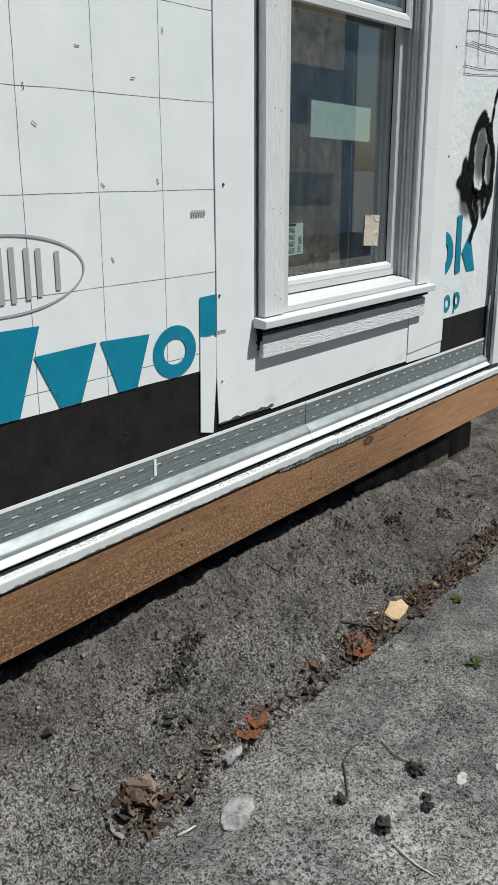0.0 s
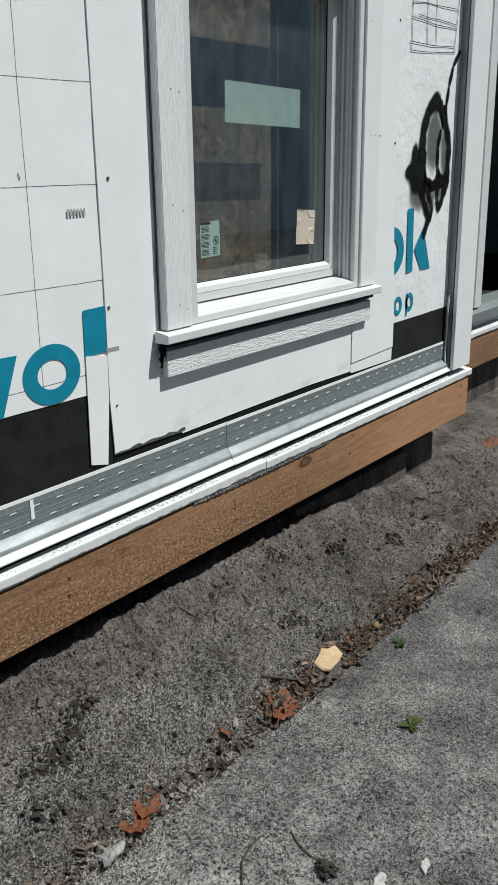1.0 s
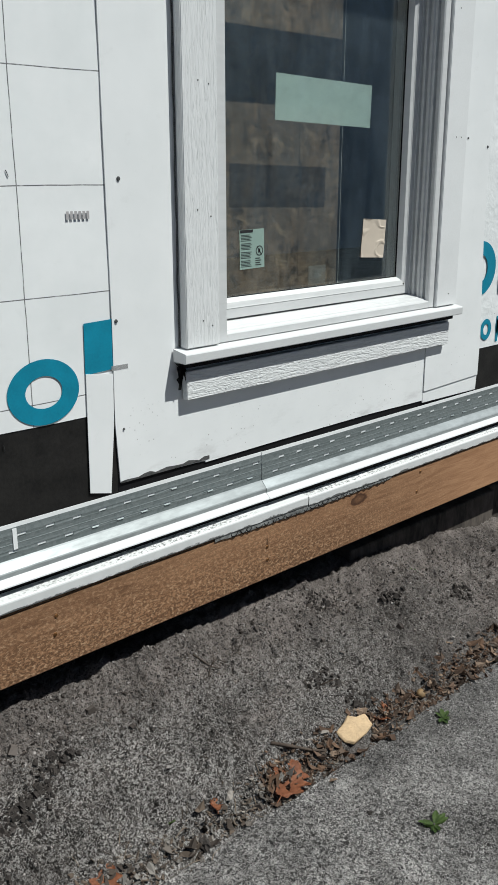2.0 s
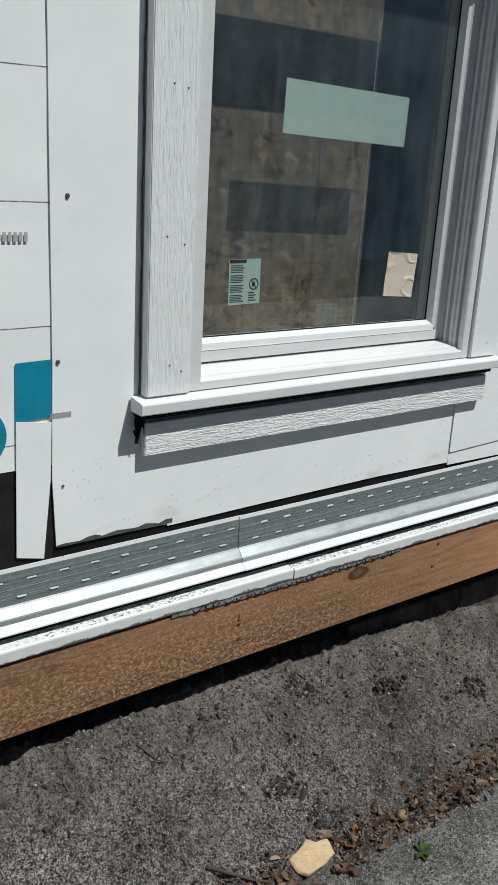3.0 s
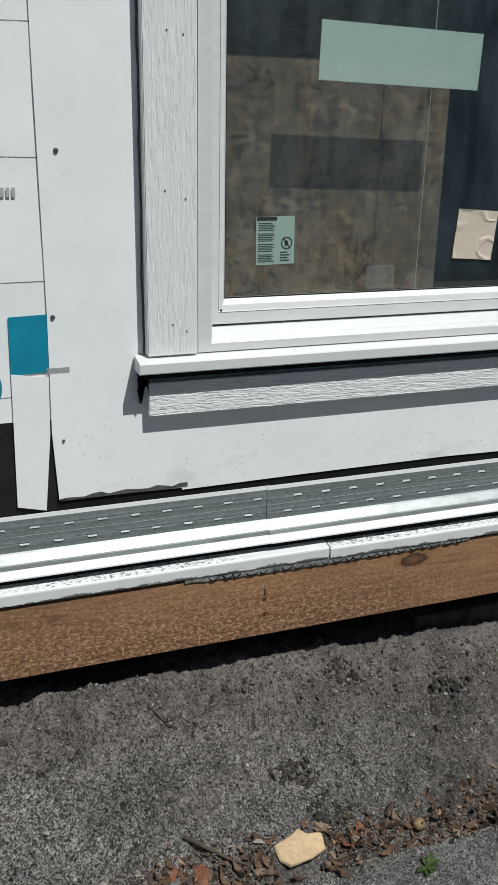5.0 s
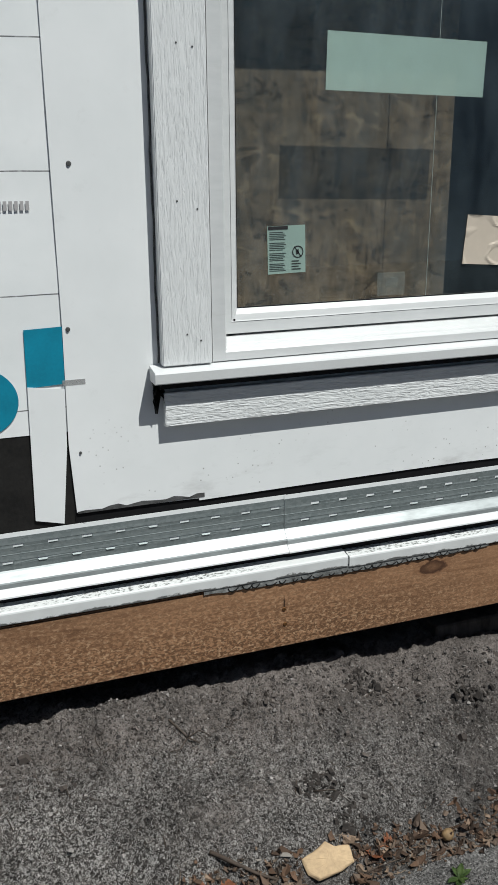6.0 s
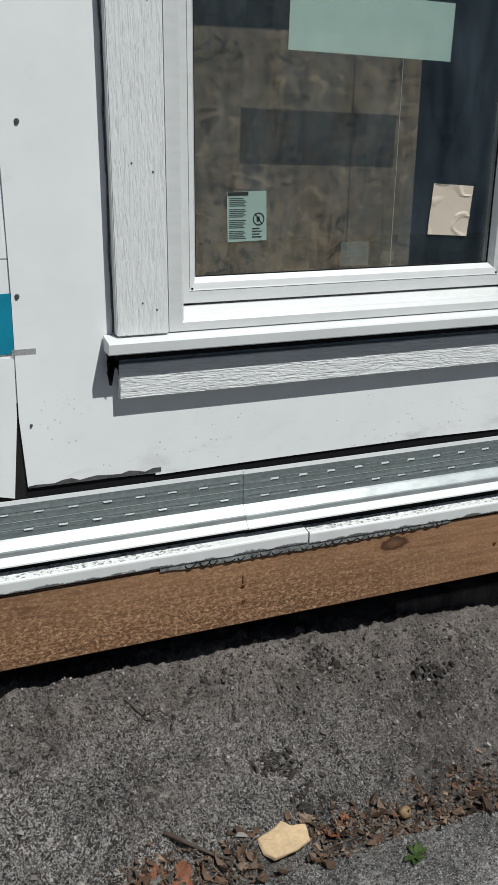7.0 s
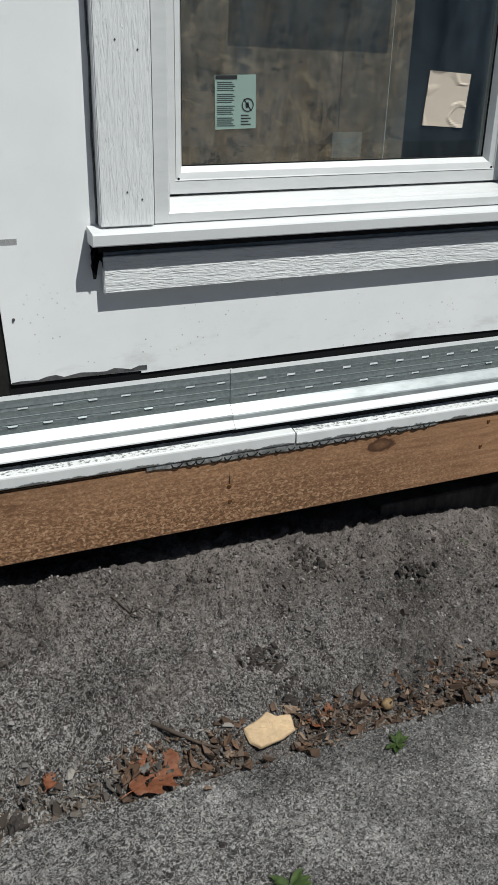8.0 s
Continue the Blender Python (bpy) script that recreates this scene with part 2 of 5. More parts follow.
def osb():
    n = Nodes("strand_board")
    warp = n.noise(7, 3, 0.6)
    v = n.put("Mapping", {"Vector": n.co, "Scale": (27, 27, 9), "Rotation": (0, 0.35, 0)}).outputs[0]
    v2 = n.put("Mapping", {"Vector": n.co, "Scale": (14, 14, 30), "Rotation": (0, 0.5, 0)}).outputs[0]
    strands = n.math('ADD', n.math('MULTIPLY', n.noise(1.0, 5, 0.7, v, 1.5), 0.6), n.math('MULTIPLY', n.noise(1.0, 4, 0.65, v2, 1.2), 0.4))
    stain = n.noise(6, 5, 0.65, n.space((1, 1, 0.5)))
    col = n.mix(n.ramp(strands, 0.36, 0.62), (0.040, 0.027, 0.019), (0.300, 0.205, 0.140))
    col = n.mix(n.ramp(stain, 0.42, 0.64, 0.0, 0.6), col, (0.085, 0.066, 0.050))
    flake = n.noise(1.0, 3, 0.6, n.put("Mapping", {"Vector": n.co, "Scale": (17, 17, 28), "Rotation": (0, 0.9, 0)}).outputs[0], 0.8)
    col = n.mix(n.ramp(flake, 0.58, 0.68, 0.0, 0.45), col, (0.40, 0.285, 0.19))
    col = n.mix(n.ramp(flake, 0.40, 0.34, 0.0, 0.7), col, (0.028, 0.018, 0.012))
    return n.done(col, 0.75, 0, n.bump(strands, 0.3, 0.002), 0.25)


def spray(name="black_spray", cover=1.0):
    n = Nodes(name)
    x, y, z = n.xyz()
    r = n.math('SQRT', n.math('ADD', n.math('POWER', x, 2.0), n.math('POWER', z, 2.0)))
    r = n.math('ADD', r, n.math('MULTIPLY', n.math('SUBTRACT', n.noise(2.2, 5, 0.65), 0.5), 0.55))
    n.done((0.006, 0.006, 0.006), 0.7, 0, None, 0.15)
    n.set(n.bsdf.inputs["Alpha"], n.ramp(r, 0.98, 0.60, 0.0, cover))
    return n.m


def glass_material():
    n = Nodes("window_glass")
    g = n.put("BsdfGlossy", {"Color": (1, 1, 1, 1), "Roughness": 0.015})
    t = n.put("BsdfTransparent", {"Color": (0.80, 0.855, 0.845, 1)})
    facing = n.put("LayerWeight", {"Blend": 0.5}).outputs["Facing"]
    fr = n.math('ADD', n.math('MULTIPLY', n.math('POWER', facing, 1.6), 0.72), 0.040)
    streak = n.noise(14, 5, 0.65, n.space((1, 1, 0.3)))
    # streaky dust, tinted blue to paint in hazy reflection as well
    dust = n.put("BsdfDiffuse", {"Color": (0.50, 0.62, 0.70, 1)})
    veil = n.put("MixShader", {0: n.ramp(streak, 0.36, 0.68, 0.007, 0.048), 1: t.outputs[0], 2: dust.outputs[0]})
    m = n.put("MixShader", {0: fr, 1: veil.outputs[0], 2: g.outputs[0]})
    n.t.links.new(m.outputs[0], n.t.nodes["Material Output"].inputs[0])
    return n.m


def film_label(name, c, see=0.2):
    """A paper label on glass that lets a little light through."""
    n = Nodes(name)
    col = n.mix(n.ramp(n.noise(25, 4), 0.35, 0.7), tuple(k * 0.93 for k in c), c)
    n.done(col, 0.55, 0, n.bump(n.noise(40, 3), 0.1, 0.002), 0.3)
    n.set(n.bsdf.inputs["Alpha"], 1.0 - see)
    return n.m


def leaf_material(name, a, b):
    n = Nodes(name)
    veins = n.noise(45, 4, 0.6, n.space((1, 2.5, 1)))
    col = n.mix(n.ramp(veins, 0.35, 0.65), a, b)
    col = n.mix(n.ramp(n.noise(200, 3), 0.60, 0.72, 0, 0.7), col, tuple(k * 0.35 for k in a))
    return n.done(col, 0.6, 0, n.bump(veins, 0.3, 0.002), 0.35)


def litter_material(name="litter_mix", tones=((0.035, 0.028, 0.024), (0.085, 0.066, 0.052), (0.13, 0.098, 0.074), (0.115, 0.108, 0.10), (0.26, 0.235, 0.21))):
    """Chips, bark and leaf scraps: each piece a tone of its own."""
    n = Nodes(name)
    rnd = n.put("NewGeometry").outputs["Random Per Island"]
    ramp = n.put("ValToRGB", {0: rnd})
    cr = ramp.color_ramp
    cr.elements[0].color, cr.elements[1].color = (*tones[0], 1), (*tones[4], 1)
    for pos, c in ((0.3, tones[1]), (0.55, tones[2]), (0.75, tones[3])):
        cr.elements.new(pos).color = (*c, 1)
    return n.done(ramp.outputs[0], 0.8, 0, n.bump(n.noise(300, 3), 0.3, 0.001), 0.25)


M_WRAP = wrap_material("house_wrap_printed", True, False)
M_WRAP_OLD = wrap_material("house_wrap_soiled", False, True)
def sheet_material():
    n = Nodes("smooth_white_sheet")
    x, y, z = n.xyz()
    col = n.mix(n.ramp(n.noise(5, 4), 0.35, 0.7), (0.79, 0.805, 0.805), (0.85, 0.86, 0.86))
    col = n.mix(n.ramp(n.noise(28, 5, 0.7), 0.60, 0.80, 0.0, 0.22), col, (0.55, 0.55, 0.54))
    low = n.ramp(z, 0.20, 0.06)
    specks = n.math('MULTIPLY', n.ramp(n.cells(85), 0.16, 0.09), n.ramp(n.noise(11, 3), 0.50, 0.60))
    col = n.mix(n.math('MULTIPLY', n.math('MULTIPLY', specks, low), 0.75), col, (0.20, 0.19, 0.18))
    smear = n.math('MULTIPLY', n.ramp(n.noise(16, 5, 0.7, n.space((0.5, 1, 1.5))), 0.54, 0.74), n.ramp(z, 0.10, 0.0, 0.0, 0.5))
    col = n.mix(smear, col, (0.42, 0.41, 0.40))
    return n.done(col, 0.5, 0, n.bump(n.noise(12, 4), 0.12, 0.004), 0.35)


M_SHEET = sheet_material()
M_SPRAY_THIN = spray("thin_black_spray", 0.6)
M_BLACK = plain("black_membrane", (0.014, 0.013, 0.012), 0.55, 0.45, 16, 0.4, 140)
M_TRIM_V, M_TRIM_H = grain_paint("embossed_trim_upright", 2), grain_paint("embossed_trim_level", 0)
M_BOARD = plain("white_board_paint", (0.77, 0.78, 0.78), 0.5, 0.03, 10, 0.06, 200)
M_SMOOTH = plain("smooth_white_paint", (0.66, 0.67, 0.67), 0.45, 0.03, 10, 0.06, 200)
M_VINYL, M_CEDAR, M_ZINC, M_CAP, M_LIP = vinyl(), cedar(), galvanised(), cap_paint(), lip_paint()
M_GROUND, M_OSB, M_SPRAY, M_GLASS = ground_material(), osb(), spray(), glass_material()
M_CONC = plain("foundation_concrete", (0.100, 0.084, 0.072), 0.9, 0.45, 14, 0.9, 90, stretch=(1, 1, 0.35))
M_DARKWOOD = plain("old_framing", (0.022, 0.018, 0.014), 0.8, 0.25, 8, 0.3)
M_ROOM = plain("room_wall", (0.10, 0.105, 0.11), 0.8, 0.2, 3, 0.1)
M_BLUE = plain("blue_print", (0.008, 0.228, 0.345), 0.5, 0.10, 20, 0.08, 200)
M_GREY = plain("grey_print", (0.42, 0.405, 0.41), 0.5, 0.06, 30, 0.05)
M_INK = plain("black_ink", (0.025, 0.025, 0.027), 0.6, 0.1, 30, 0.05)
M_NAIL = plain("rusty_nail", (0.30, 0.150, 0.060), 0.35, 0.35, 200, 0.2, 600, metal=0.8)
M_NAILGREY = plain("steel_nail", (0.12, 0.12, 0.12), 0.5, 0.2, 200, 0.1, 600, metal=0.5)
M_LABEL_BIG = film_label("pale_green_label", (0.80, 0.92, 0.85), 0.48)
M_LABEL_GREEN = film_label("mint_label", (0.30, 0.41, 0.365), 0.08)
M_LABEL_TAN = film_label("tan_paper", (0.60, 0.52, 0.43), 0.0)
M_LABEL_FAINT = film_label("clear_square", (0.40, 0.38, 0.36), 0.78)
M_SCUFF = film_label("grey_scuff", (0.40, 0.40, 0.40), 0.55)
M_CURL_SHADE = plain("painted_edge_shade", (0.10, 0.10, 0.10), 0.6, 0.35, 60, 0.4)
# paler than the zinc: the bend's sun glint is put into the colour
M_BEND_GLINT = plain("flashing_bend_glint", (0.40, 0.43, 0.435), 0.42, 0.22, 14, 0.15, 90, metal=0.25, stretch=(0.3, 1, 1))
M_THREAD = plain("pale_thread", (0.62, 0.60, 0.56), 0.6, 0.1)
# gasket black, also for strips that paint shade into gaps and recesses
M_GASKET_SHADE = plain("black_gasket_and_shade", (0.008, 0.008, 0.009), 0.7, 0.2, spec=0.2)
M_FOAM = plain("grey_sill_foam", (0.23, 0.235, 0.23), 0.7, 0.45, 60, 0.6, 170)
M_STONE = plain("buff_sandstone", (0.52, 0.375, 0.225), 0.85, 0.14, 30, 0.4, 180)
M_PEBBLE = plain("ochre_pebble", (0.26, 0.17, 0.085), 0.7, 0.25, 60, 0.3)
M_CLOD = plain("dark_soil_clod", (0.044, 0.037, 0.033), 0.95, 0.35, 60, 0.8, 200)
M_CHIP = plain("white_chip", (0.44, 0.435, 0.42), 0.6, 0.06, 40, 0.1)
M_TWIG = plain("twig_bark", (0.070, 0.052, 0.040), 0.85, 0.3, 60, 0.5, 220)
M_MORTAR = plain("pale_mortar", (0.30, 0.293, 0.285), 0.9, 0.35, 45, 0.5, 200)
M_STRAW = plain("pale_straw", (0.52, 0.50, 0.47), 0.8, 0.15, 60, 0.3, 220)
M_TWIGPALE = plain("dry_twig", (0.20, 0.155, 0.115), 0.8, 0.25, 60, 0.4, 220)
M_LEAF = leaf_material("oak_leaf", (0.21, 0.075, 0.036), (0.35, 0.140, 0.070))
M_WEED = leaf_material("weed_leaf", (0.045, 0.085, 0.022), (0.105, 0.16, 0.045))
M_LITTER = litter_material()
M_SCRAP = litter_material("leaf_scrap_mix", ((0.030, 0.021, 0.016), (0.070, 0.043, 0.029), (0.125, 0.074, 0.047), (0.095, 0.070, 0.055), (0.24, 0.17, 0.12)))
M_SOILBITS = litter_material("soil_crumb_mix", ((0.030, 0.024, 0.021), (0.062, 0.051, 0.045), (0.098, 0.083, 0.073), (0.138, 0.118, 0.106), (0.22, 0.192, 0.175)))
M_GRITBITS = litter_material("grey_grit_mix", ((0.036, 0.032, 0.030), (0.085, 0.077, 0.072), (0.135, 0.122, 0.115), (0.19, 0.172, 0.161), (0.34, 0.315, 0.298)))
# blue stands for sky in the window's reflection
M_FAR = plain("blue_reflector", (0.46, 0.60, 0.76), 0.85, 0.2, 3, 0.2)


# ---- mesh helpers ----
def box(bm, x0, x1, y0, y1, z0, z1, bevel=0.0, seg=1):
    got = bmesh.ops.create_cube(bm, size=1.0, matrix=Matrix.Translation(((x0 + x1) / 2, (y0 + y1) / 2, (z0 + z1) / 2)) @ Matrix.Diagonal((x1 - x0, y1 - y0, z1 - z0, 1)))
    if bevel:
        vs = set(got["verts"])
        bmesh.ops.bevel(bm, geom=[e for e in bm.edges if e.verts[0] in vs], offset=bevel, segments=seg, affect='EDGES')
    return bm


def boxed(*a, **k):
    return box(bmesh.new(), *a, **k)


def sweep(points, axis, a, b, bm=None):
    """A closed profile drawn out along x (profile in y, z) or z (profile in x, y) from a to b."""
    bm = bm or bmesh.new()
    place = (lambda p, s: (s, p[0], p[1])) if axis == "x" else (lambda p, s: (p[0], p[1], s))
    ends = [[bm.verts.new(place(p, s)) for p in points] for s in (a, b)]
    k = len(points)
    for i in range(k):
        bm.faces.new((ends[0][i], ends[0][(i + 1) % k], ends[1][(i + 1) % k], ends[1][i]))
    bm.faces.new(ends[0][::-1])
    bm.faces.new(ends[1])
    bmesh.ops.recalc_face_normals(bm, faces=bm.faces)
    return bm


def slab(points, y0, y1, bm=None):
    """A flat outline in x, z with thickness from y0 to y1."""
    bm = bm or bmesh.new()
    ends = [[bm.verts.new((p[0], y, p[1])) for p in points] for y in (y0, y1)]
    k = len(points)
    for i in range(k):
        bm.faces.new((ends[0][i], ends[0][(i + 1) % k], ends[1][(i + 1) % k], ends[1][i]))
    bm.faces.new(ends[0])
    bm.faces.new(ends[1][::-1])
    bmesh.ops.recalc_face_normals(bm, faces=bm.faces)
    return bm


def oval(cx, cz, rx, rz, k=40, a0=0.0, a1=360.0):
    full = abs(a1 - a0) >= 360
    return [(cx + rx * math.cos(radians(a0 + (a1 - a0) * i / (k if full else k - 1))), cz + rz * math.sin(radians(a0 + (a1 - a0) * i / (k if full else k - 1)))) for i in range(k)]


def tube(points, radii, sides=6, bm=None):
    bm = bm or bmesh.new()
    rings, pts = [], [Vector(p) for p in points]
    for i, p in enumerate(pts):
        d = (pts[min(i + 1, len(pts) - 1)] - pts[max(i - 1, 0)]).normalized()
        u = d.cross(Vector((0.31, 0.17, 0.93))).normalized()
        w = d.cross(u)
        rings.append([bm.verts.new(p + radii[i] * (math.cos(2 * math.pi * j / sides) * u + math.sin(2 * math.pi * j / sides) * w)) for j in range(sides)])
    for a, b in zip(rings, rings[1:]):
        for j in range(sides):
            bm.faces.new((a[j], a[(j + 1) % sides], b[(j + 1) % sides], b[j]))
    bm.faces.new(rings[0][::-1])
    bm.faces.new(rings[-1])
    bmesh.ops.recalc_face_normals(bm, faces=bm.faces)
    return bm


def mesh_of(name, bm, material, origin, smooth=False):
    me = bpy.data.meshes.new(name)
    bm.transform(Matrix.Translation(-Vector(origin)))
    bm.to_mesh(me)
    bm.free()
    if smooth:
        me.polygons.foreach_set("use_smooth", [True] * len(me.polygons))
    me.materials.append(material)
    return me


def base_of(ob):
    p = Vector((0, 0, 0))
    while ob:
        p += ob.location
        ob = ob.parent
    return p


def part(name, bm, material, parent, label="", smooth=False):
    ob = new(name, mesh_of(name, bm, material, base_of(parent), smooth))
    ob.parent = parent
    return tagged(ob, label)


def thing(name, loc, label, category, group="", kind=""):
    ob = new(name)
    ob.empty_display_size = 0.05
    ob.location = loc
    return tagged(ob, label, category, group, kind)


def solo(name, bm, material, loc, label, category, group="", kind="", smooth=False):
    ob = new(name, mesh_of(name, bm, material, loc, smooth))
    ob.location = loc
    return tagged(ob, label, category, group, kind)


def grain(x, y, scale, seed):
    """Smooth value noise on arrays, 0 to 1."""
    u, v = x * scale + seed * 17.3, y * scale + seed * 9.1
    i, j = np.floor(u).astype(np.int64), np.floor(v).astype(np.int64)
    fu, fv = u - i, v - j
    fu, fv = fu * fu * (3 - 2 * fu), fv * fv * (3 - 2 * fv)

    def val(a, b):
        k = (a * 374761393 + b * 668265263 + seed * 974711) & 0x7FFFFFFF
        k = ((k ^ (k >> 13)) * 1274126177) & 0x7FFFFFFF
        return ((k ^ (k >> 16)) & 0xFFFF) / 65535.0
    return (val(i, j) * (1 - fu) + val(i + 1, j) * fu) * (1 - fv) + (val(i, j + 1) * (1 - fu) + val(i + 1, j + 1) * fu) * fv


# ---- ground ----
def ground_height(x, y):
    x, y = np.asarray(x, float), np.asarray(y, float)
    wob = (grain(x, y, 6, 1) - 0.5) * 0.05
    bank = np.interp(y + wob * 0.6, [-0.41, -0.37, -0.33, -0.25, -0.20, -0.12, -0.05, 0.0, 0.1], [0, 0.0, 0.026, 0.056, 0.067, 0.089, 0.130, 0.172, 0.165])
    bank = bank * np.interp(x, [-3, 0.25, 0.75, 1.35, 1.75, 2.4], [1, 1, 0.84, 0.36, 0.16, 0.2])
    near = np.clip((3.5 - np.hypot(x - 0.3, y + 0.5)) / 1.5, 0, 1)
    dirt = np.clip((y + wob * 0.4 + 0.392) / 0.03, 0, 1)
    lumps = (grain(x, y, 14, 2) - 0.5) * 0.018 + (grain(x * 0.6 + y, y - x * 0.5, 26, 12) - 0.5) * 0.012 + (grain(x, y, 41, 3) - 0.5) * 0.010
    lumps = lumps + np.clip(grain(x, y, 64, 4) - 0.58, 0, 1) * 0.026 * (0.4 + grain(x, y, 5, 14)) + (grain(x, y, 125, 5) - 0.5) * 0.0100 + (grain(x, y, 225, 9) - 0.5) * 0.0070
    plain_ = (grain(x, y, 3, 6) - 0.5) * 0.006 + (grain(x, y, 90, 7) - 0.5) * 0.0026 + (grain(x, y, 210, 10) - 0.5) * 0.0042 - np.clip(grain(x, y, 45, 8) - 0.70, 0, 1) * 0.014
    ridge = (1 - np.abs(2 * grain(x + 0.02 * grain(x, y, 30, 15), y * 1.25, 34, 16) - 1)) ** 3 * (grain(x, y, 6, 17) - 0.25)
    lumps = lumps + 0.017 * np.clip(ridge, 0, 1) + (grain(x, y, 8, 18) - 0.5) * 0.014
    off = y + 0.392 + wob * 0.4
    seam = -0.017 * np.clip((off + 0.003) / 0.006, 0, 1) * np.clip(1 - off / 0.040, 0, 1) * (0.35 + 0.9 * grain(x, y, 9, 13))
    return bank + near * (dirt * lumps + (1 - dirt) * plain_ + seam)


def top(x, y):
    return float(ground_height(np.array([x]), np.array([y]))[0])


def stretch(lo, hi, step, far):
    fine = np.arange(lo, hi + step / 2, step)
    out, d, left, right = step, 0.0, [], []
    while d < far:
        out *= 1.35
        d += out
        left.append(lo - d)
        right.append(hi + d)
    return np.concatenate([left[::-1], fine, right])


def build_ground():
    gx, gy = stretch(-1.05, 2.3, 0.0040, 900), stretch(-1.10, 0.06, 0.0036, 900)
    X, Y = np.meshgrid(gx, gy)
    Z = ground_height(X, Y)
    co = np.stack([X, Y, Z], -1).reshape(-1, 3)
    nx, ny = len(gx), len(gy)
    i = (np.arange(ny - 1)[:, None] * nx + np.arange(nx - 1)[None]).reshape(-1)
    quads = np.stack([i, i + 1, i + nx + 1, i + nx], -1)
    me = bpy.data.meshes.new("ground")
    me.vertices.add(len(co))
    me.vertices.foreach_set("co", co.reshape(-1))
    me.loops.add(quads.size)
    me.loops.foreach_set("vertex_index", quads.reshape(-1).astype(np.int32))
    me.polygons.add(len(quads))
    me.polygons.foreach_set("loop_start", (np.arange(len(quads)) * 4).astype(np.int32))
    me.polygons.foreach_set("loop_total", np.full(len(quads), 4, np.int32))
    me.update(calc_edges=True)
    me.polygons.foreach_set("use_smooth", [True] * len(quads))
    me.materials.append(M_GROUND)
    tagged(new("ground", me), "weathered grey concrete with crumbly dirt banked against the house", "ground", kind="structure")


build_ground()

# ---- house ----
WX0, WX1 = 0.095, 0.845          # window opening
WZ0, WZ1 = 0.832, 2.32
BX0, BX1 = -5.0, 1.645           # front wall of the bay
TOP = 2.75


def structure(name, bm, material, label, category="wall"):
    return solo(name, bm, material, (0, 0, 0), label, category, kind="structure")


bm = bmesh.new()
for x0, x1, z0, z1 in ((BX0, WX0, 0.40, TOP), (WX1, BX1, 0.40, TOP), (WX0, WX1, 0.40, WZ0), (WX0, WX1, WZ1, TOP)):
    box(bm, x0, x1, 0.0, 0.14, z0, z1)
structure("wall_south", bm, M_DARKWOOD, "timber-framed house wall under white building wrap")
structure("wall_return", boxed(BX1 - 0.14, BX1, 0.14, 0.42, 0.40, TOP), M_SMOOTH, "short white side wall of the bay")
bm = bmesh.new()
DX0, DX1 = 2.51, 4.1
for x0, x1, z0, z1 in ((BX1, DX0, 0.40, TOP), (DX1, 6.0, 0.40, TOP), (DX0, DX1, 2.5, TOP), (DX0, DX1, 0.40, 0.471)):
    box(bm, x0, x1, 0.285, 0.42, z0, z1)
structure("wall_recess", bm, M_SMOOTH, "white set-back house wall beside the bay")
structure("wall_west", boxed(BX0 - 0.14, BX0, 0.0, 4.0, -0.2, TOP), M_SMOOTH, "plain house side wall")
structure("wall_east", boxed(6.0, 6.14, 0.285, 4.0, -0.2, TOP), M_SMOOTH, "plain house side wall")
structure("wall_back", boxed(BX0, 6.0, 3.9, 4.0, -0.2, TOP), M_ROOM, "plain back wall of the house")
structure("floor", boxed(BX0, 6.0, 0.43, 3.9, 0.36, 0.40), M_DARKWOOD, "dark subfloor inside the house", "floor")
structure("floor_bay", boxed(BX0, BX1 - 0.14, 0.14, 0.43, 0.36, 0.40), M_DARKWOOD, "dark subfloor inside the bay", "floor")
structure("ceiling", boxed(BX0, 6.0, 0.0, 4.0, TOP, TOP + 0.12), M_ROOM, "plain dark ceiling", "ceiling")
structure("wall_inner_east", boxed(1.40, 1.45, 0.43, 3.9, 0.40, TOP), M_ROOM, "dim inner partition wall")
structure("wall_inner_west", boxed(-1.50, -1.45, 0.14, 3.9, 0.40, TOP), M_ROOM, "dim inner partition wall")
# out of view; added for blue reflections in the glass and less sky fill
structure("wall_reflector", boxed(-14, 14, -8.2, -8.0, -0.1, 5.5), M_FAR, "unseen plain blue wall added to tint the glass reflection and cut sky light")

# foundation under the beam, and the dark void above it
structure("foundation", boxed(0.62, 1.345, 0.040, 0.30, -0.3, 0.172, bevel=0.004), M_CONC, "rough concrete foundation with board marks", "foundation")
structure("foundation_corner", boxed(1.347, 1.60, 0.060, 0.60, -0.3, 0.175, bevel=0.004), M_CONC, "concrete foundation corner set back", "foundation")
structure("foundation_recess", boxed(1.60, 6.0, 0.33, 0.60, -0.3, 0.36), M_CONC, "concrete foundation of the set-back wall", "foundation")
structure("crawl_space_back", boxed(BX0, 1.60, 0.16, 0.20, 0.16, 0.40), M_DARKWOOD, "dark framing behind the beam", "framing")


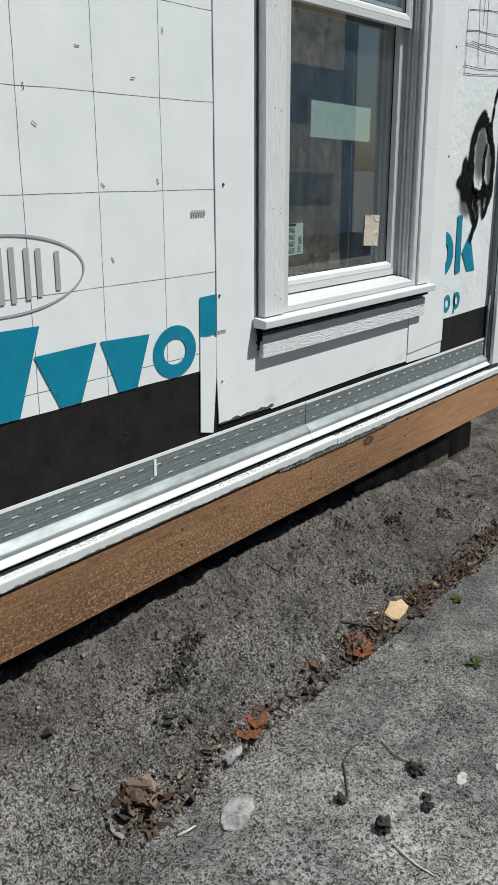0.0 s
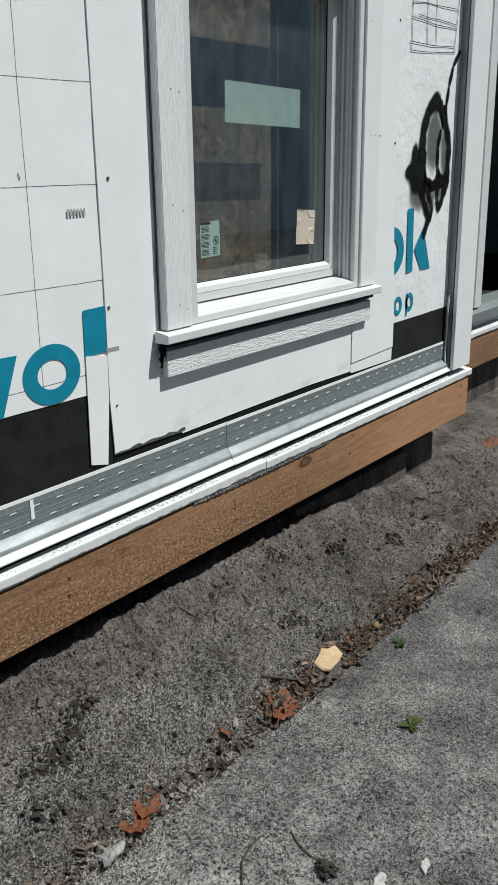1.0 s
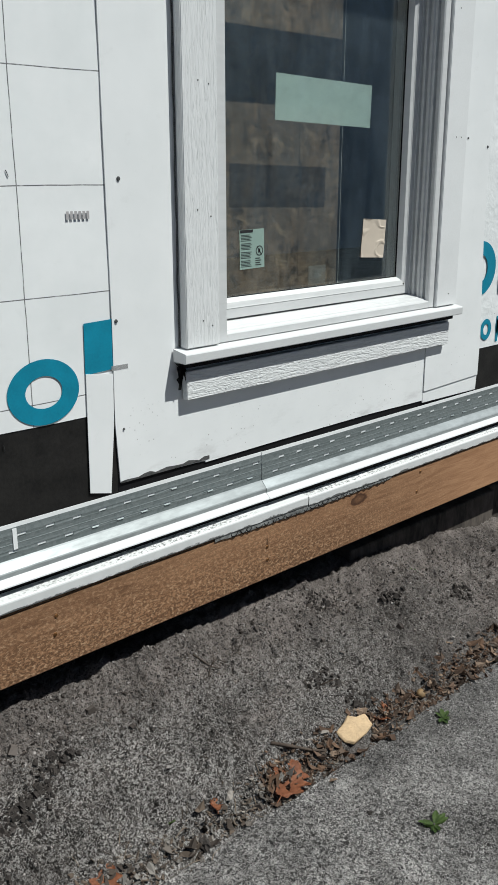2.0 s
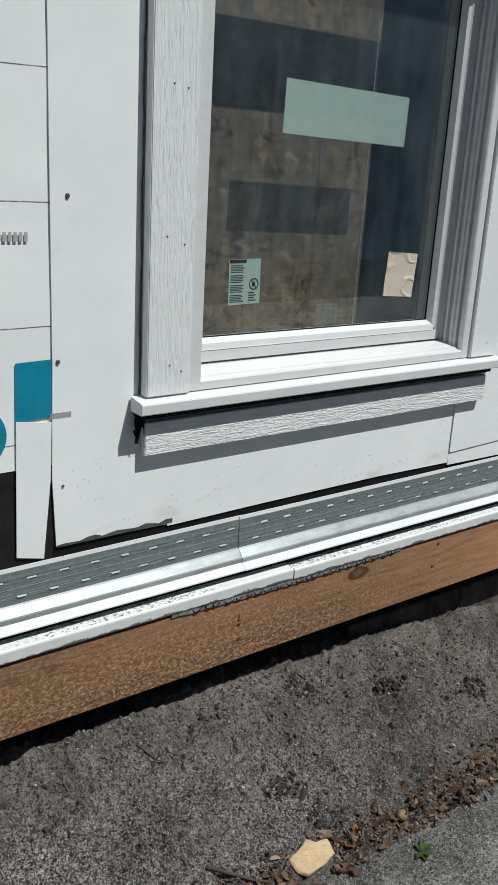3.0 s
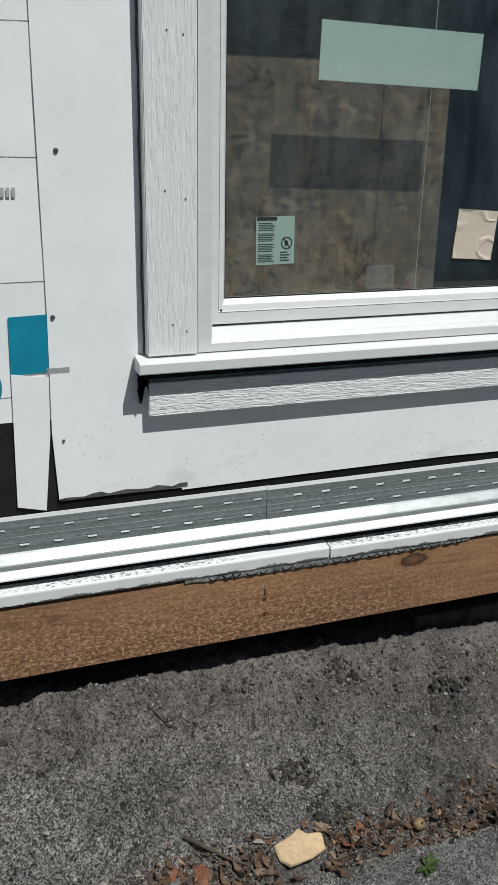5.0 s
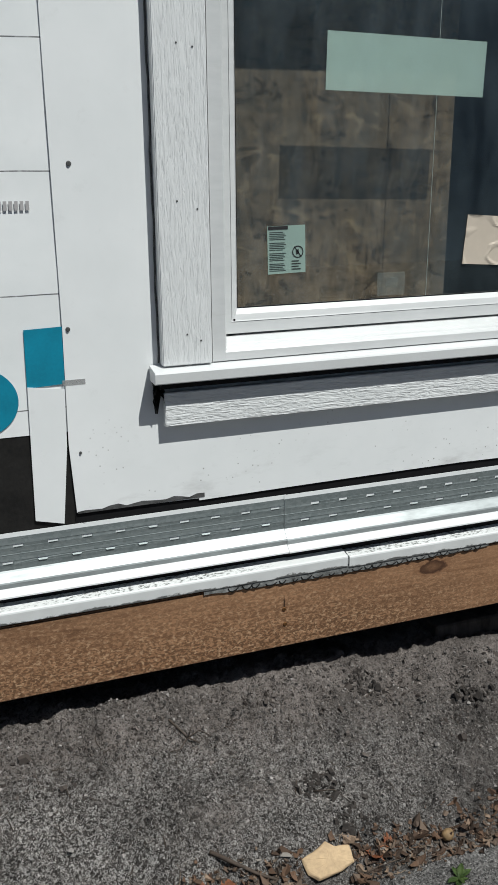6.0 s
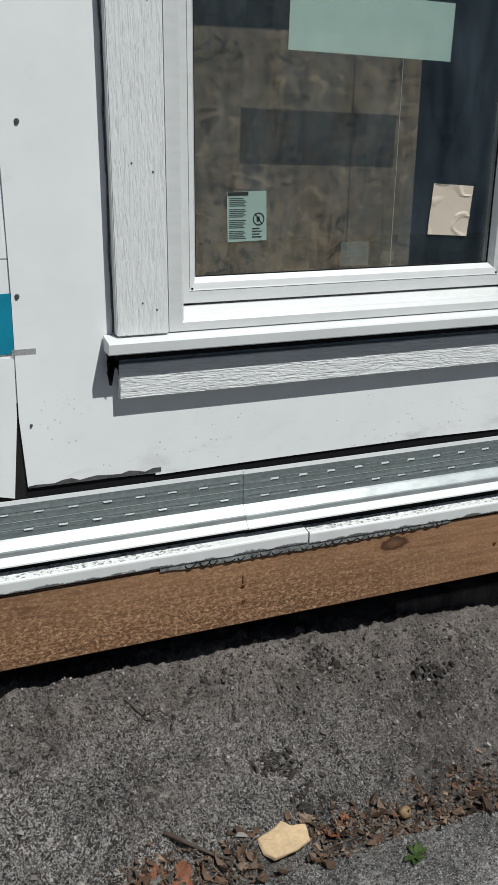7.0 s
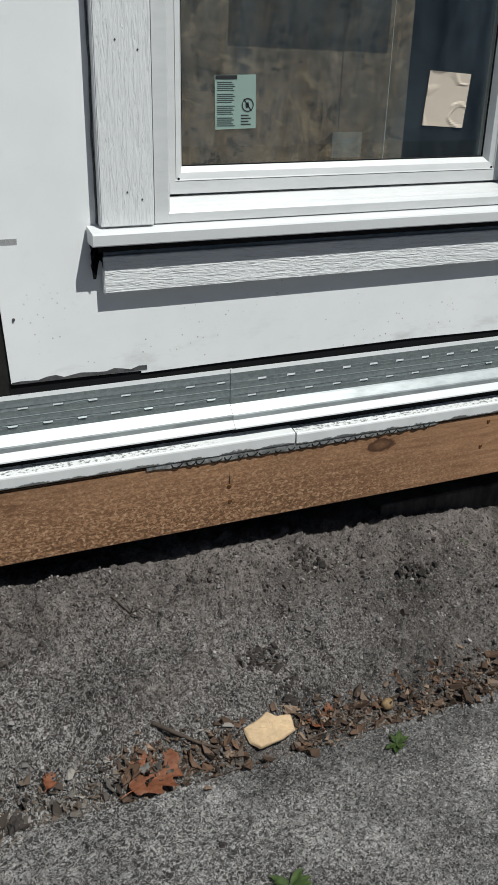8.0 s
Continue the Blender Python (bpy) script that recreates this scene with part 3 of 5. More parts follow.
# wrap, membrane and print on the wall
def wavy_sheet(x0, x1, z0, z1, y, amp, seed, step=0.02, edge=0.0):
    xs, zs = np.linspace(x0, x1, max(2, int((x1 - x0) / step))), np.linspace(z0, z1, max(2, int((z1 - z0) / step)))
    bm = bmesh.new()
    X, Z = np.meshgrid(xs, zs)
    Y = y - amp * grain(X, Z, 9, seed) - amp * 0.5 * grain(X, Z, 23, seed + 1)
    Zw = Z + np.where(Z < z0 + 1e-6, edge * (grain(X, Z * 0, 7, seed + 2) - 0.5), 0)
    vs = [[bm.verts.new((X[j, i], Y[j, i], Zw[j, i])) for i in range(len(xs))] for j in range(len(zs))]
    for j in range(len(zs) - 1):
        for i in range(len(xs) - 1):
            bm.faces.new((vs[j][i], vs[j][i + 1], vs[j + 1][i + 1], vs[j + 1][i]))
    return bm


wrap_left = thing("house_wrap", (0, 0, 0), "white building wrap with blue and grey print, stapled", "building wrap", "building wrap sheets")
part("sheet", wavy_sheet(-2.6, -0.158, 0.726, 2.7, -0.0015, 0.0012, 11, edge=0.004), M_WRAP, wrap_left, smooth=True)
wrap_right = thing("house_wrap", (0, 0, 0), "wrinkled soiled white building wrap with black spray marks", "building wrap", "building wrap sheets")
part("sheet", wavy_sheet(1.06, 1.56, 0.679, 2.7, -0.0010, 0.0020, 21, step=0.012, edge=0.006), M_WRAP_OLD, wrap_right, smooth=True)
solo("membrane_strip", wavy_sheet(-2.6, -0.10, 0.545, 0.740, -0.0008, 0.0006, 31), M_BLACK, (0, 0, 0), "black self-adhesive membrane along the wall foot", "membrane", "membrane strips", smooth=True)
solo("membrane_strip", wavy_sheet(1.00, 1.56, 0.540, 0.690, -0.0008, 0.0006, 33), M_BLACK, (0, 0, 0), "black self-adhesive membrane beside the corner board", "membrane", "membrane strips", smooth=True)
PY = -0.0042


def mark(bm, points, y=PY):
    return slab(points, y - 0.0003, y, bm)


def hoop(cx, cz, rx, rz, ix, iz, k, y, a0=0.0, a1=360.0):
    """A flat ring, or a bow of one."""
    bm = bmesh.new()
    outer = [bm.verts.new((x, y - 0.0003, z)) for x, z in oval(cx, cz, rx, rz, k, a0, a1)]
    inner = [bm.verts.new((x, y - 0.0003, z)) for x, z in oval(cx, cz, ix, iz, k, a0, a1)]
    for i in range(k if abs(a1 - a0) >= 360 else k - 1):
        j = (i + 1) % k
        bm.faces.new((outer[i], inner[i], inner[j], outer[j]))
    bmesh.ops.recalc_face_normals(bm, faces=bm.faces)
    return bm


# blue blocks, rings and triangles stand for the maker's mark
for pts in ([(-0.86, 0.903), (-0.703, 0.901), (-0.766, 0.727), (-0.835, 0.727)],
            [(-0.722, 0.842), (-0.556, 0.846), (-0.606, 0.727), (-0.664, 0.727)],
            [(-0.545, 0.846), (-0.396, 0.841), (-0.440, 0.727), (-0.498, 0.727)]):
    part("printed_shape", mark(bmesh.new(), pts), M_BLUE, wrap_left)
part("printed_shape", hoop(-0.313, 0.788, 0.074, 0.061, 0.038, 0.030, 40, PY), M_BLUE, wrap_left)
part("printed_shape", mark(bmesh.new(), [(-0.222, 0.903), (-0.1585, 0.905), (-0.1585, 0.809), (-0.224, 0.806)]), M_BLUE, wrap_left)

PYR = -0.0046
for pts in ([(1.185, 1.037), (1.225, 1.037), (1.232, 0.836), (1.19, 0.832)],
            [(1.240, 0.905), (1.300, 0.975), (1.36, 0.833), (1.290, 0.833)],
            [(1.195, 0.765), (1.206, 0.765), (1.206, 0.690), (1.195, 0.690)]):
    part("printed_shape", mark(bmesh.new(), pts, PYR), M_BLUE, wrap_right)
for cx, cz, rx, rz, ix, iz, a0, a1 in ((1.088, 0.910, 0.078, 0.076, 0.036, 0.038, -90, 90), (1.140, 0.732, 0.028, 0.031, 0.013, 0.016, 0, 360), (1.220, 0.735, 0.028, 0.031, 0.013, 0.016, 0, 360)):
    part("printed_shape", hoop(cx, cz, rx, rz, ix, iz, 24, PYR, a0, a1), M_BLUE, wrap_right)

bm = bmesh.new()
a, b = oval(-0.785, 1.003, 0.208, 0.077, 64), oval(-0.785, 1.003, 0.2030, 0.0725, 64)
vo, vi = [bm.verts.new((x, PY, z)) for x, z in a], [bm.verts.new((x, PY, z)) for x, z in b]
for i in range(64):
    bm.faces.new((vo[i], vi[i], vi[(i + 1) % 64], vo[(i + 1) % 64]))
bmesh.ops.recalc_face_normals(bm, faces=bm.faces)
part("ring", bm, M_GREY, wrap_left)
for x, w, hh in ((-0.865, 0.012, 0.050), (-0.825, 0.012, 0.050), (-0.785, 0.013, 0.052), (-0.757, 0.013, 0.052), (-0.722, 0.013, 0.049), (-0.694, 0.013, 0.046), (-0.648, 0.012, 0.038)):
    part("printed_bar", mark(bmesh.new(), [(x - w / 2, 1.003 + hh), (x + w / 2, 1.003 + hh), (x + w / 2, 1.003 - hh), (x - w / 2, 1.003 - hh)]), M_GREY, wrap_left)
for i in range(6):
    x = -0.245 + i * 0.0085
    part("printed_bar", mark(bmesh.new(), [(x, 1.104), (x + 0.0055, 1.104), (x + 0.0055, 1.090), (x, 1.090)]), M_GREY, wrap_left)

# staples
STAPLES = ((-0.565, 1.418, 4), (-0.417, 1.372, -6), (-0.68, 1.275, 35), (-0.70, 1.338, 80), (-0.325, 1.470, 75), (-0.515, 1.163, 40), (-0.353, 1.168, 70),
           (-0.497, 1.012, 55), (-0.67, 0.755, 80), (-0.545, 0.690, 88), (-0.40, 0.700, 85), (-0.66, 0.690, 86), (-0.70, 0.62, 85), (-0.48, 0.63, 10))
for x, z, a in STAPLES:
    bm = tube([(-0.006, 0, 0), (-0.005, -0.0012, 0), (0.005, -0.0012, 0), (0.006, 0, 0)], [0.0007] * 4, 5)
    ob = solo("staple", bm, M_INK, (0, 0, 0), "small dark steel staple in the wrap", "staple", "staples")
    ob.matrix_basis = pose(x, -0.0032, z, 0, a, 0)

# spray paint and pencil sketch on the soiled wrap
def puff(cx, cz, rx, rz, rot=0.0, paint_=M_SPRAY):
    bm = bmesh.new()
    bmesh.ops.create_grid(bm, x_segments=1, y_segments=1, size=1.35, matrix=Matrix.Rotation(radians(90), 4, 'X'))
    ob = new("stroke", mesh_of("stroke", bm, paint_, (0, 0, 0)))
    ob.parent = wrap_right
    ob.matrix_basis = Matrix.Translation(Vector((cx, -0.0048 - 0.00003 * len(wrap_right.children), cz))) @ Matrix.Rotation(radians(rot), 4, 'Y') @ Matrix.Diagonal((rx, 1, rz, 1))


for line, w in ((((1.509, 1.527), (1.463, 1.480), (1.438, 1.414), (1.425, 1.357), (1.417, 1.316)), 0.012),
                (((1.354, 1.378), (1.294, 1.329), (1.268, 1.273), (1.264, 1.209), (1.275, 1.150)), 0.029),
                (((1.354, 1.378), (1.403, 1.332), (1.434, 1.292), (1.462, 1.235), (1.460, 1.175), (1.457, 1.110)), 0.022),
                (((1.395, 1.283), (1.377, 1.226), (1.381, 1.160), (1.405, 1.120)), 0.013),
                (((1.285, 1.125), (1.338, 1.106), (1.406, 1.117), (1.468, 1.116)), 0.018),
                (((1.255, 1.120), (1.286, 1.062), (1.331, 1.001), (1.315, 0.968), (1.298, 0.943)), 0.018),
                (((1.300, 1.110), (1.356, 1.034), (1.340, 0.985)), 0.012),
                (((1.457, 1.116), (1.433, 1.065), (1.402, 1.023)), 0.017), (((1.386, 1.118), (1.389, 1.058), (1.402, 1.023)), 0.012)):
    for (xa, za), (xb, zb) in zip(line, line[1:]):
        ln = math.hypot(xb - xa, zb - za)
        puff((xa + xb) / 2, (za + zb) / 2, ln * 0.5 + w * 0.9, w, -math.degrees(math.atan2(zb - za, xb - xa)))
for cx, cz, rx, rz in ((1.350, 1.365, 0.040, 0.036), (1.220, 1.150, 0.056, 0.058), (1.217, 1.200, 0.026, 0.046), (1.178, 1.150, 0.026, 0.026), (1.235, 1.112, 0.048, 0.036), (1.262, 1.150, 0.030, 0.050)):
    puff(cx, cz, rx, rz)
for cx, cz, rx, rz, rot in ((1.345, 1.25, 0.062, 0.12, 4), (1.430, 1.21, 0.034, 0.11, -6), (1.40, 1.10, 0.06, 0.05, 0), (1.25, 1.08, 0.07, 0.06, 0), (1.33, 1.05, 0.05, 0.05, 0)):
    puff(cx, cz, rx, rz, rot, M_SPRAY_THIN)


def stroke(a, b, bm, w=0.0021, y=-0.0046):
    d = Vector((b[0] - a[0], b[1] - a[1])).normalized()
    q = Vector((-d.y, d.x)) * w / 2
    return mark(bm, [(a[0] + q.x, a[1] + q.y), (b[0] + q.x, b[1] + q.y), (b[0] - q.x, b[1] - q.y), (a[0] - q.x, a[1] - q.y)], y)


pen = random.Random(8)
for a, b in (((1.166, 1.70), (1.160, 1.499)), ((1.486, 1.70), (1.463, 1.512)), ((1.163, 1.636), (1.476, 1.647)), ((1.159, 1.593), (1.474, 1.587)), ((1.205, 1.604), (1.476, 1.600)),
             ((1.149, 1.524), (1.464, 1.533)), ((1.163, 1.501), (1.464, 1.517)), ((1.246, 1.76), (1.268, 1.530)), ((1.318, 1.76), (1.325, 1.540)), ((1.175, 1.70), (1.50, 1.725)), ((1.29, 1.80), (1.284, 1.66))):
    stops = [(a[0] + (b[0] - a[0]) * i / 4 + pen.uniform(-0.003, 0.003), a[1] + (b[1] - a[1]) * i / 4 + pen.uniform(-0.003, 0.003)) for i in range(5)]
    bm = bmesh.new()
    for p, q in zip(stops, stops[1:]):
        stroke(p, q, bm)
    part("pencil_line", bm, M_INK, wrap_right)

# smooth white sheet round the window
sheet = thing("flashing_sheet", (0.4, 0, 0.57), "smooth white flashing sheet fixed round the window", "flashing")
part("side_panel", slab([(-0.157, 0.577), (0.075, 0.573), (0.094, 0.60), (0.094, 2.60), (-0.161, 2.60), (-0.161, 1.30), (-0.160, 0.90), (-0.163, 0.70)], -0.006, -0.0035), M_SHEET, sheet)
part("apron_panel", slab([(0.066, 0.569), (0.30, 0.572), (0.62, 0.574), (0.847, 0.570), (0.847, 0.700), (0.847, 0.832), (0.096, 0.832), (0.066, 0.832)], -0.0058, -0.0040), M_SHEET, sheet)
part("side_panel", slab([(0.850, 0.596), (1.106, 0.604), (1.106, 0.72), (1.085, 1.0), (1.078, 1.35), (1.088, 1.60), (1.09, 2.6), (0.846, 2.6), (0.846, 0.60)], -0.0095, -0.0070), M_SHEET, sheet)
part("lower_lip", slab([(0.846, 0.564), (1.104, 0.560), (1.106, 0.605), (0.846, 0.605)], -0.0068, -0.0045), M_SHEET, sheet)
# the shaded gap below the sheet, painted as a black strip
part("gap_shade", slab([(-0.16, 0.543), (1.10, 0.543), (1.10, 0.582), (-0.16, 0.582)], -0.0025, -0.0005), M_GASKET_SHADE, sheet, "black strip painting in the dark gap under the sheet's edge")
# wavy grey strip paints the shaded curl along the sheet's foot
curl = [(-0.156 + 0.0145 * i, 0.5815 + 0.0022 * math.sin(i * 1.7) + 0.0012 * math.sin(i * 3.9) - (0.003 if i < 3 else 0.0)) for i in range(17)]
part("curled_edge", slab(curl + [(x, 0.5750) for x, z in reversed(curl)], -0.0068, -0.0061), M_CURL_SHADE, sheet, "curled lower edge, its shade painted dark grey")
tail = solo("wrap_tail", slab([(-0.2285, 0.572), (-0.180, 0.560), (-0.166, 0.700), (-0.163, 0.800), (-0.2235, 0.808)], -0.006, -0.0045), M_SHEET, (0, 0, 0), "torn white wrap strip hanging over the membrane", "wrap strip")
for x, z, r in ((-0.132, 1.159, 0.0042), (-0.151, 0.900, 0.0040), (-0.144, 0.686, 0.0026), (1.07, 1.235, 0.004), (1.075, 1.575, 0.004), (0.975, 1.255, 0.003), (0.96, 0.80, 0.003)):
    bm = bmesh.new()
    bmesh.ops.create_cone(bm, cap_ends=True, segments=14, radius1=r, radius2=r * 0.7, depth=0.002, matrix=Matrix.Translation((x, -0.0075 if x < 0 else -0.0105, z)) @ Matrix.Rotation(radians(90), 4, 'X'))
    solo("nail_head", bm, M_NAILGREY, (x, -0.006, z), "dark flat nail head in white sheet", "nail", "sheet nails")
bm = bmesh.new()
box(bm, -0.166, -0.128, -0.0066, -0.0061, 0.806, 0.815)
solo("scuff_mark", bm, M_SCUFF, (-0.147, -0.006, 0.81), "grey scuff on the white sheet", "scuff")


# ---- window trim ----
def casing(name, x0, x1, label, nails, paint):
    t = thing(name, ((x0 + x1) / 2, 0, 0.832), label, "window trim", "window casings")
    plank = part("board", boxed(x0, x1, -0.0310, -0.0096, 0.8292, 2.42, bevel=0.0015, seg=2), paint, t)
    for x, z in nails:
        bm = bmesh.new()
        bmesh.ops.create_cone(bm, cap_ends=True, segments=10, radius1=0.0016, radius2=0.0014, depth=0.0012, matrix=Matrix.Translation((x, -0.0312, z)) @ Matrix.Rotation(radians(90), 4, 'X'))
        part("nail", bm, M_NAILGREY, plank)


casing("casing", 0.001, 0.0885, "white embossed wood-grain trim board, nailed", ((0.034, 1.10), (0.068, 1.087), (0.045, 0.882), (0.069, 0.870), (0.040, 1.335), (0.066, 1.33), (0.04, 1.56)), M_TRIM_V)
casing("casing", 0.848, 0.937, "white trim board beside the deep window frame", ((0.89, 1.255), (0.912, 1.255), (0.90, 0.86), (0.875, 1.55)), M_BOARD)
# grey bead added only to darken the casing's shadow
bead = [(-0.0012 + 0.0008 * math.sin(i * 0.9) + 0.0006 * math.sin(i * 2.3), -0.0082, 0.832 + 0.0265 * i) for i in range(61)]
solo("edge_bead", tube(bead, [0.0017] * 61, 6), M_CURL_SHADE, (0, -0.008, 0.832), "thin dark grey uneven bead added to deepen the shadow beside the trim board", "sealant", smooth=True)
caulk = thing("caulk_joint", (0.47, -0.02, 0.832), "dark open joint between trim and window frame", "joint")
for x0, x1 in ((0.0887, 0.0915), (0.8442, 0.8478)):
    part("joint_strip", boxed(x0, x1, -0.0190, -0.0097, 0.8298, 2.30), M_GASKET_SHADE, caulk)
casing_head = thing("head_casing", (0.47, 0, 2.42), "white embossed trim board over the window", "window trim", "window casings")
part("board", boxed(-0.01, 0.948, -0.029, -0.0096, 2.421, 2.52, bevel=0.0015), M_TRIM_H, casing_head)
sill = thing("window_stool", (0.46, 0, 0.80), "white projecting window sill board over the apron", "window sill")
part("board", sweep([(-0.0096, 0.803), (-0.0475, 0.8025), (-0.0495, 0.8045), (-0.0500, 0.8205), (-0.0485, 0.8230), (-0.0096, 0.8290)], "x", -0.018, 0.945), M_SMOOTH, sill)
# black strip gives the recess over the apron its shade
part("recess_shade", boxed(-0.004, 0.93, -0.030, -0.0100, 0.790, 0.8028), M_GASKET_SHADE, sill, "black strip painting the dark recess under the sill")
apron = thing("apron_board", (0.46, 0, 0.721), "white embossed wood-grain apron board under the sill", "window trim")
part("board", boxed(0.003, 0.922, -0.0252, -0.0096, 0.721, 0.781, bevel=0.0012, seg=2), M_TRIM_H, apron)
tab = bmesh.new()
tv = [[tab.verts.new((-0.016 + 0.020 * i / 6, -0.012 - 0.012 * abs(math.sin(i * 1.9 + j * 1.3)), 0.800 - (0.040 + 0.018 * math.sin(i * 1.1)) * j / 6)) for i in range(7)] for j in range(7)]
for j in range(6):
    for i in range(6):
        tab.faces.new((tv[j][i], tv[j + 1][i], tv[j + 1][i + 1], tv[j][i + 1]))
bmesh.ops.solidify(tab, geom=tab.faces[:], thickness=0.0006)
solo("tape_scrap", tab, M_BLACK, (-0.005, -0.012, 0.75), "crumpled black tape scrap at the sill's end", "tape")

# ---- window ----
window = tagged(new("window_1"), "white vinyl double-hung window, closed", "window", kind="structure")
window.location = (0.47, 0.05, WZ0)
part("frame_sill", sweep([(-0.0230, 0.8295), (-0.0235, 0.8440), (-0.0215, 0.8468), (-0.0120, 0.8490), (-0.0105, 0.8515), (0.000, 0.8535), (0.0015, 0.8550), (0.030, 0.8605), (0.050, 0.8605), (0.052, 0.863), (0.11, 0.863), (0.11, 0.8295)], "x", WX0 + 0.0205, WX1 - 0.0205), M_VINYL, window)


def jamb(mirror):
    pts = [(0.096, -0.0235), (0.115, -0.0235), (0.118, -0.0205), (0.118, -0.012), (0.112, -0.011), (0.112, -0.006), (0.121, -0.005), (0.121, 0.002), (0.125, 0.004), (0.125, 0.010), (0.119, 0.011), (0.119, 0.017), (0.128, 0.018), (0.128, 0.024), (0.122, 0.025), (0.122, 0.030), (0.131, 0.031), (0.131, 0.11), (0.096, 0.11)]
    if not mirror:
        pts = [(0.0918 if x == 0.096 else x, y) for x, y in pts]
    if mirror:
        pts = [(0.94 - x, y) for x, y in pts]
    return sweep(pts, "z", 0.8295, 2.30)


part("frame_jamb", jamb(False), M_VINYL, window)
part("frame_jamb", jamb(True), M_VINYL, window)
part("frame_head", boxed(WX0 + 0.001, WX1 - 0.001, -0.0235, 0.11, 2.30, 2.319), M_VINYL, window)


def sash(name, gy, z0, z1, x0, x1, rail_bottom, rail_top, front=0.022, back=0.012):
    """Stiles and rails with a stepped bead to the glass, which lies at y = gy."""
    f = gy - front
    root = new(name)
    root.parent = window
    root.location = Vector(((x0 + x1) / 2, gy, z0)) - window.location

    def prof(w):
        return [(0.0, f), (w * 0.47, f), (w * 0.475, f + 0.0030), (w * 0.505, f + 0.0030), (w * 0.51, f + 0.0004), (w * 0.56, f + 0.0015), (w * 0.80, f + 0.004), (w, gy - 0.005), (w, gy + back), (0.0, gy + back)]
    st = 0.031
    part("stile", sweep([(x0 + a, y) for a, y in prof(st)], "z", z0, z1), M_VINYL, root)
    part("stile", sweep([(x1 - a, y) for a, y in prof(st)], "z", z0, z1), M_VINYL, root)
    part("rail", sweep([(y - 0.0004, z0 + a) for a, y in prof(rail_bottom)], "x", x0 + 0.004, x1 - 0.004), M_VINYL, root)
    part("rail", sweep([(y - 0.0004, z1 - a) for a, y in prof(rail_top)], "x", x0 + 0.004, x1 - 0.004), M_VINYL, root)
    part("gasket", boxed(x0 + st - 0.001, x0 + st + 0.0015, gy - 0.0045, gy - 0.001, z0 + rail_bottom, z1 - rail_top), M_GASKET_SHADE, root, "thin black glazing seal")
    part("gasket", boxed(x1 - st - 0.0015, x1 - st + 0.001, gy - 0.0045, gy - 0.001, z0 + rail_bottom, z1 - rail_top), M_GASKET_SHADE, root, "thin black glazing seal")
    part("gasket", boxed(x0 + st, x1 - st, gy - 0.0045, gy - 0.001, z0 + rail_bottom - 0.001, z0 + rail_bottom + 0.002), M_GASKET_SHADE, root, "thin black glazing seal")
    pane = part("pane", boxed(x0 + st - 0.003, x1 - st + 0.003, gy, gy + 0.003, z0 + rail_bottom - 0.003, z1 - rail_top + 0.003), M_GLASS, root, "clear reflective glass")
    pane.visible_shadow = False
    return root


low = sash("lower_sash", 0.056, 0.865, 1.655, 0.132, 0.808, 0.042, 0.045)
up = sash("upper_sash", 0.028, 1.600, 2.298, 0.126, 0.814, 0.040, 0.035, 0.015, 0.0055)
for x in (0.152, 0.788):
    bm = bmesh.new()
    bmesh.ops.create_cone(bm, cap_ends=True, segments=8, radius1=0.002, radius2=0.002, depth=0.002, matrix=Matrix.Translation((x, 0.0350, 0.8895)) @ Matrix.Rotation(radians(90), 4, 'X'))
    part("weep_plug", bm, M_GASKET_SHADE, low, "small black weep hole")

# labels on the glass
GY = 0.0615


def tilted(x0, z0, x1, z1, lean=0.0, y=GY):
    pts = [(x0, z1), (x1, z1), (x1, z0), (x0, z0)]
    cx, cz, a = (x0 + x1) / 2, (z0 + z1) / 2, radians(lean)
    return slab([(cx + (x - cx) * math.cos(a) - (z - cz) * math.sin(a), cz + (x - cx) * math.sin(a) + (z - cz) * math.cos(a)) for x, z in pts], y, y + 0.0004)


solo("glass_label", tilted(0.337, 1.276, 0.661, 1.372, -1.3), M_LABEL_BIG, (0.5, GY, 1.27), "large blank pale green label on the glass", "label", "labels on the glass")
warn = thing("glass_label", (0.262, 0.05, 0.964), "small mint warning label with dark unreadable print", "label", "labels on the glass")
part("paper", tilted(0.224, 0.965, 0.298, 1.050, 1.2, 0.0550), M_LABEL_GREEN, warn)
LY = 0.0544
part("printed_bar", slab([(0.2245, 1.049), (0.263, 1.0495), (0.263, 1.0435), (0.2245, 1.043)], LY, LY + 0.0004), M_INK, warn)
for i in range(23):
    z = 1.0390 - i * 0.0031
    if i % 6 != 5:
        part("printed_bar", slab([(0.2275, z), (0.254 + 0.007 * ((i * 7) % 5) / 5, z), (0.254 + 0.007 * ((i * 7) % 5) / 5, z - 0.0008), (0.2275, z - 0.0008)], LY, LY + 0.0004), M_INK, warn)
for i in range(4):
    z = 0.9875 - i * 0.0048
    part("printed_bar", slab([(0.271, z), (0.285 + 0.004 * (i % 2), z), (0.285 + 0.004 * (i % 2), z - 0.0016), (0.271, z - 0.0016)], LY, LY + 0.0004), M_INK, warn)
bm = bmesh.new()
a, b = oval(0.283, 1.003, 0.0110, 0.0110, 28), oval(0.283, 1.003, 0.0092, 0.0092, 28)
vo, vi = [bm.verts.new((x, LY, z)) for x, z in a], [bm.verts.new((x, LY, z)) for x, z in b]
for i in range(28):
    bm.faces.new((vo[i], vi[i], vi[(i + 1) % 28], vo[(i + 1) % 28]))
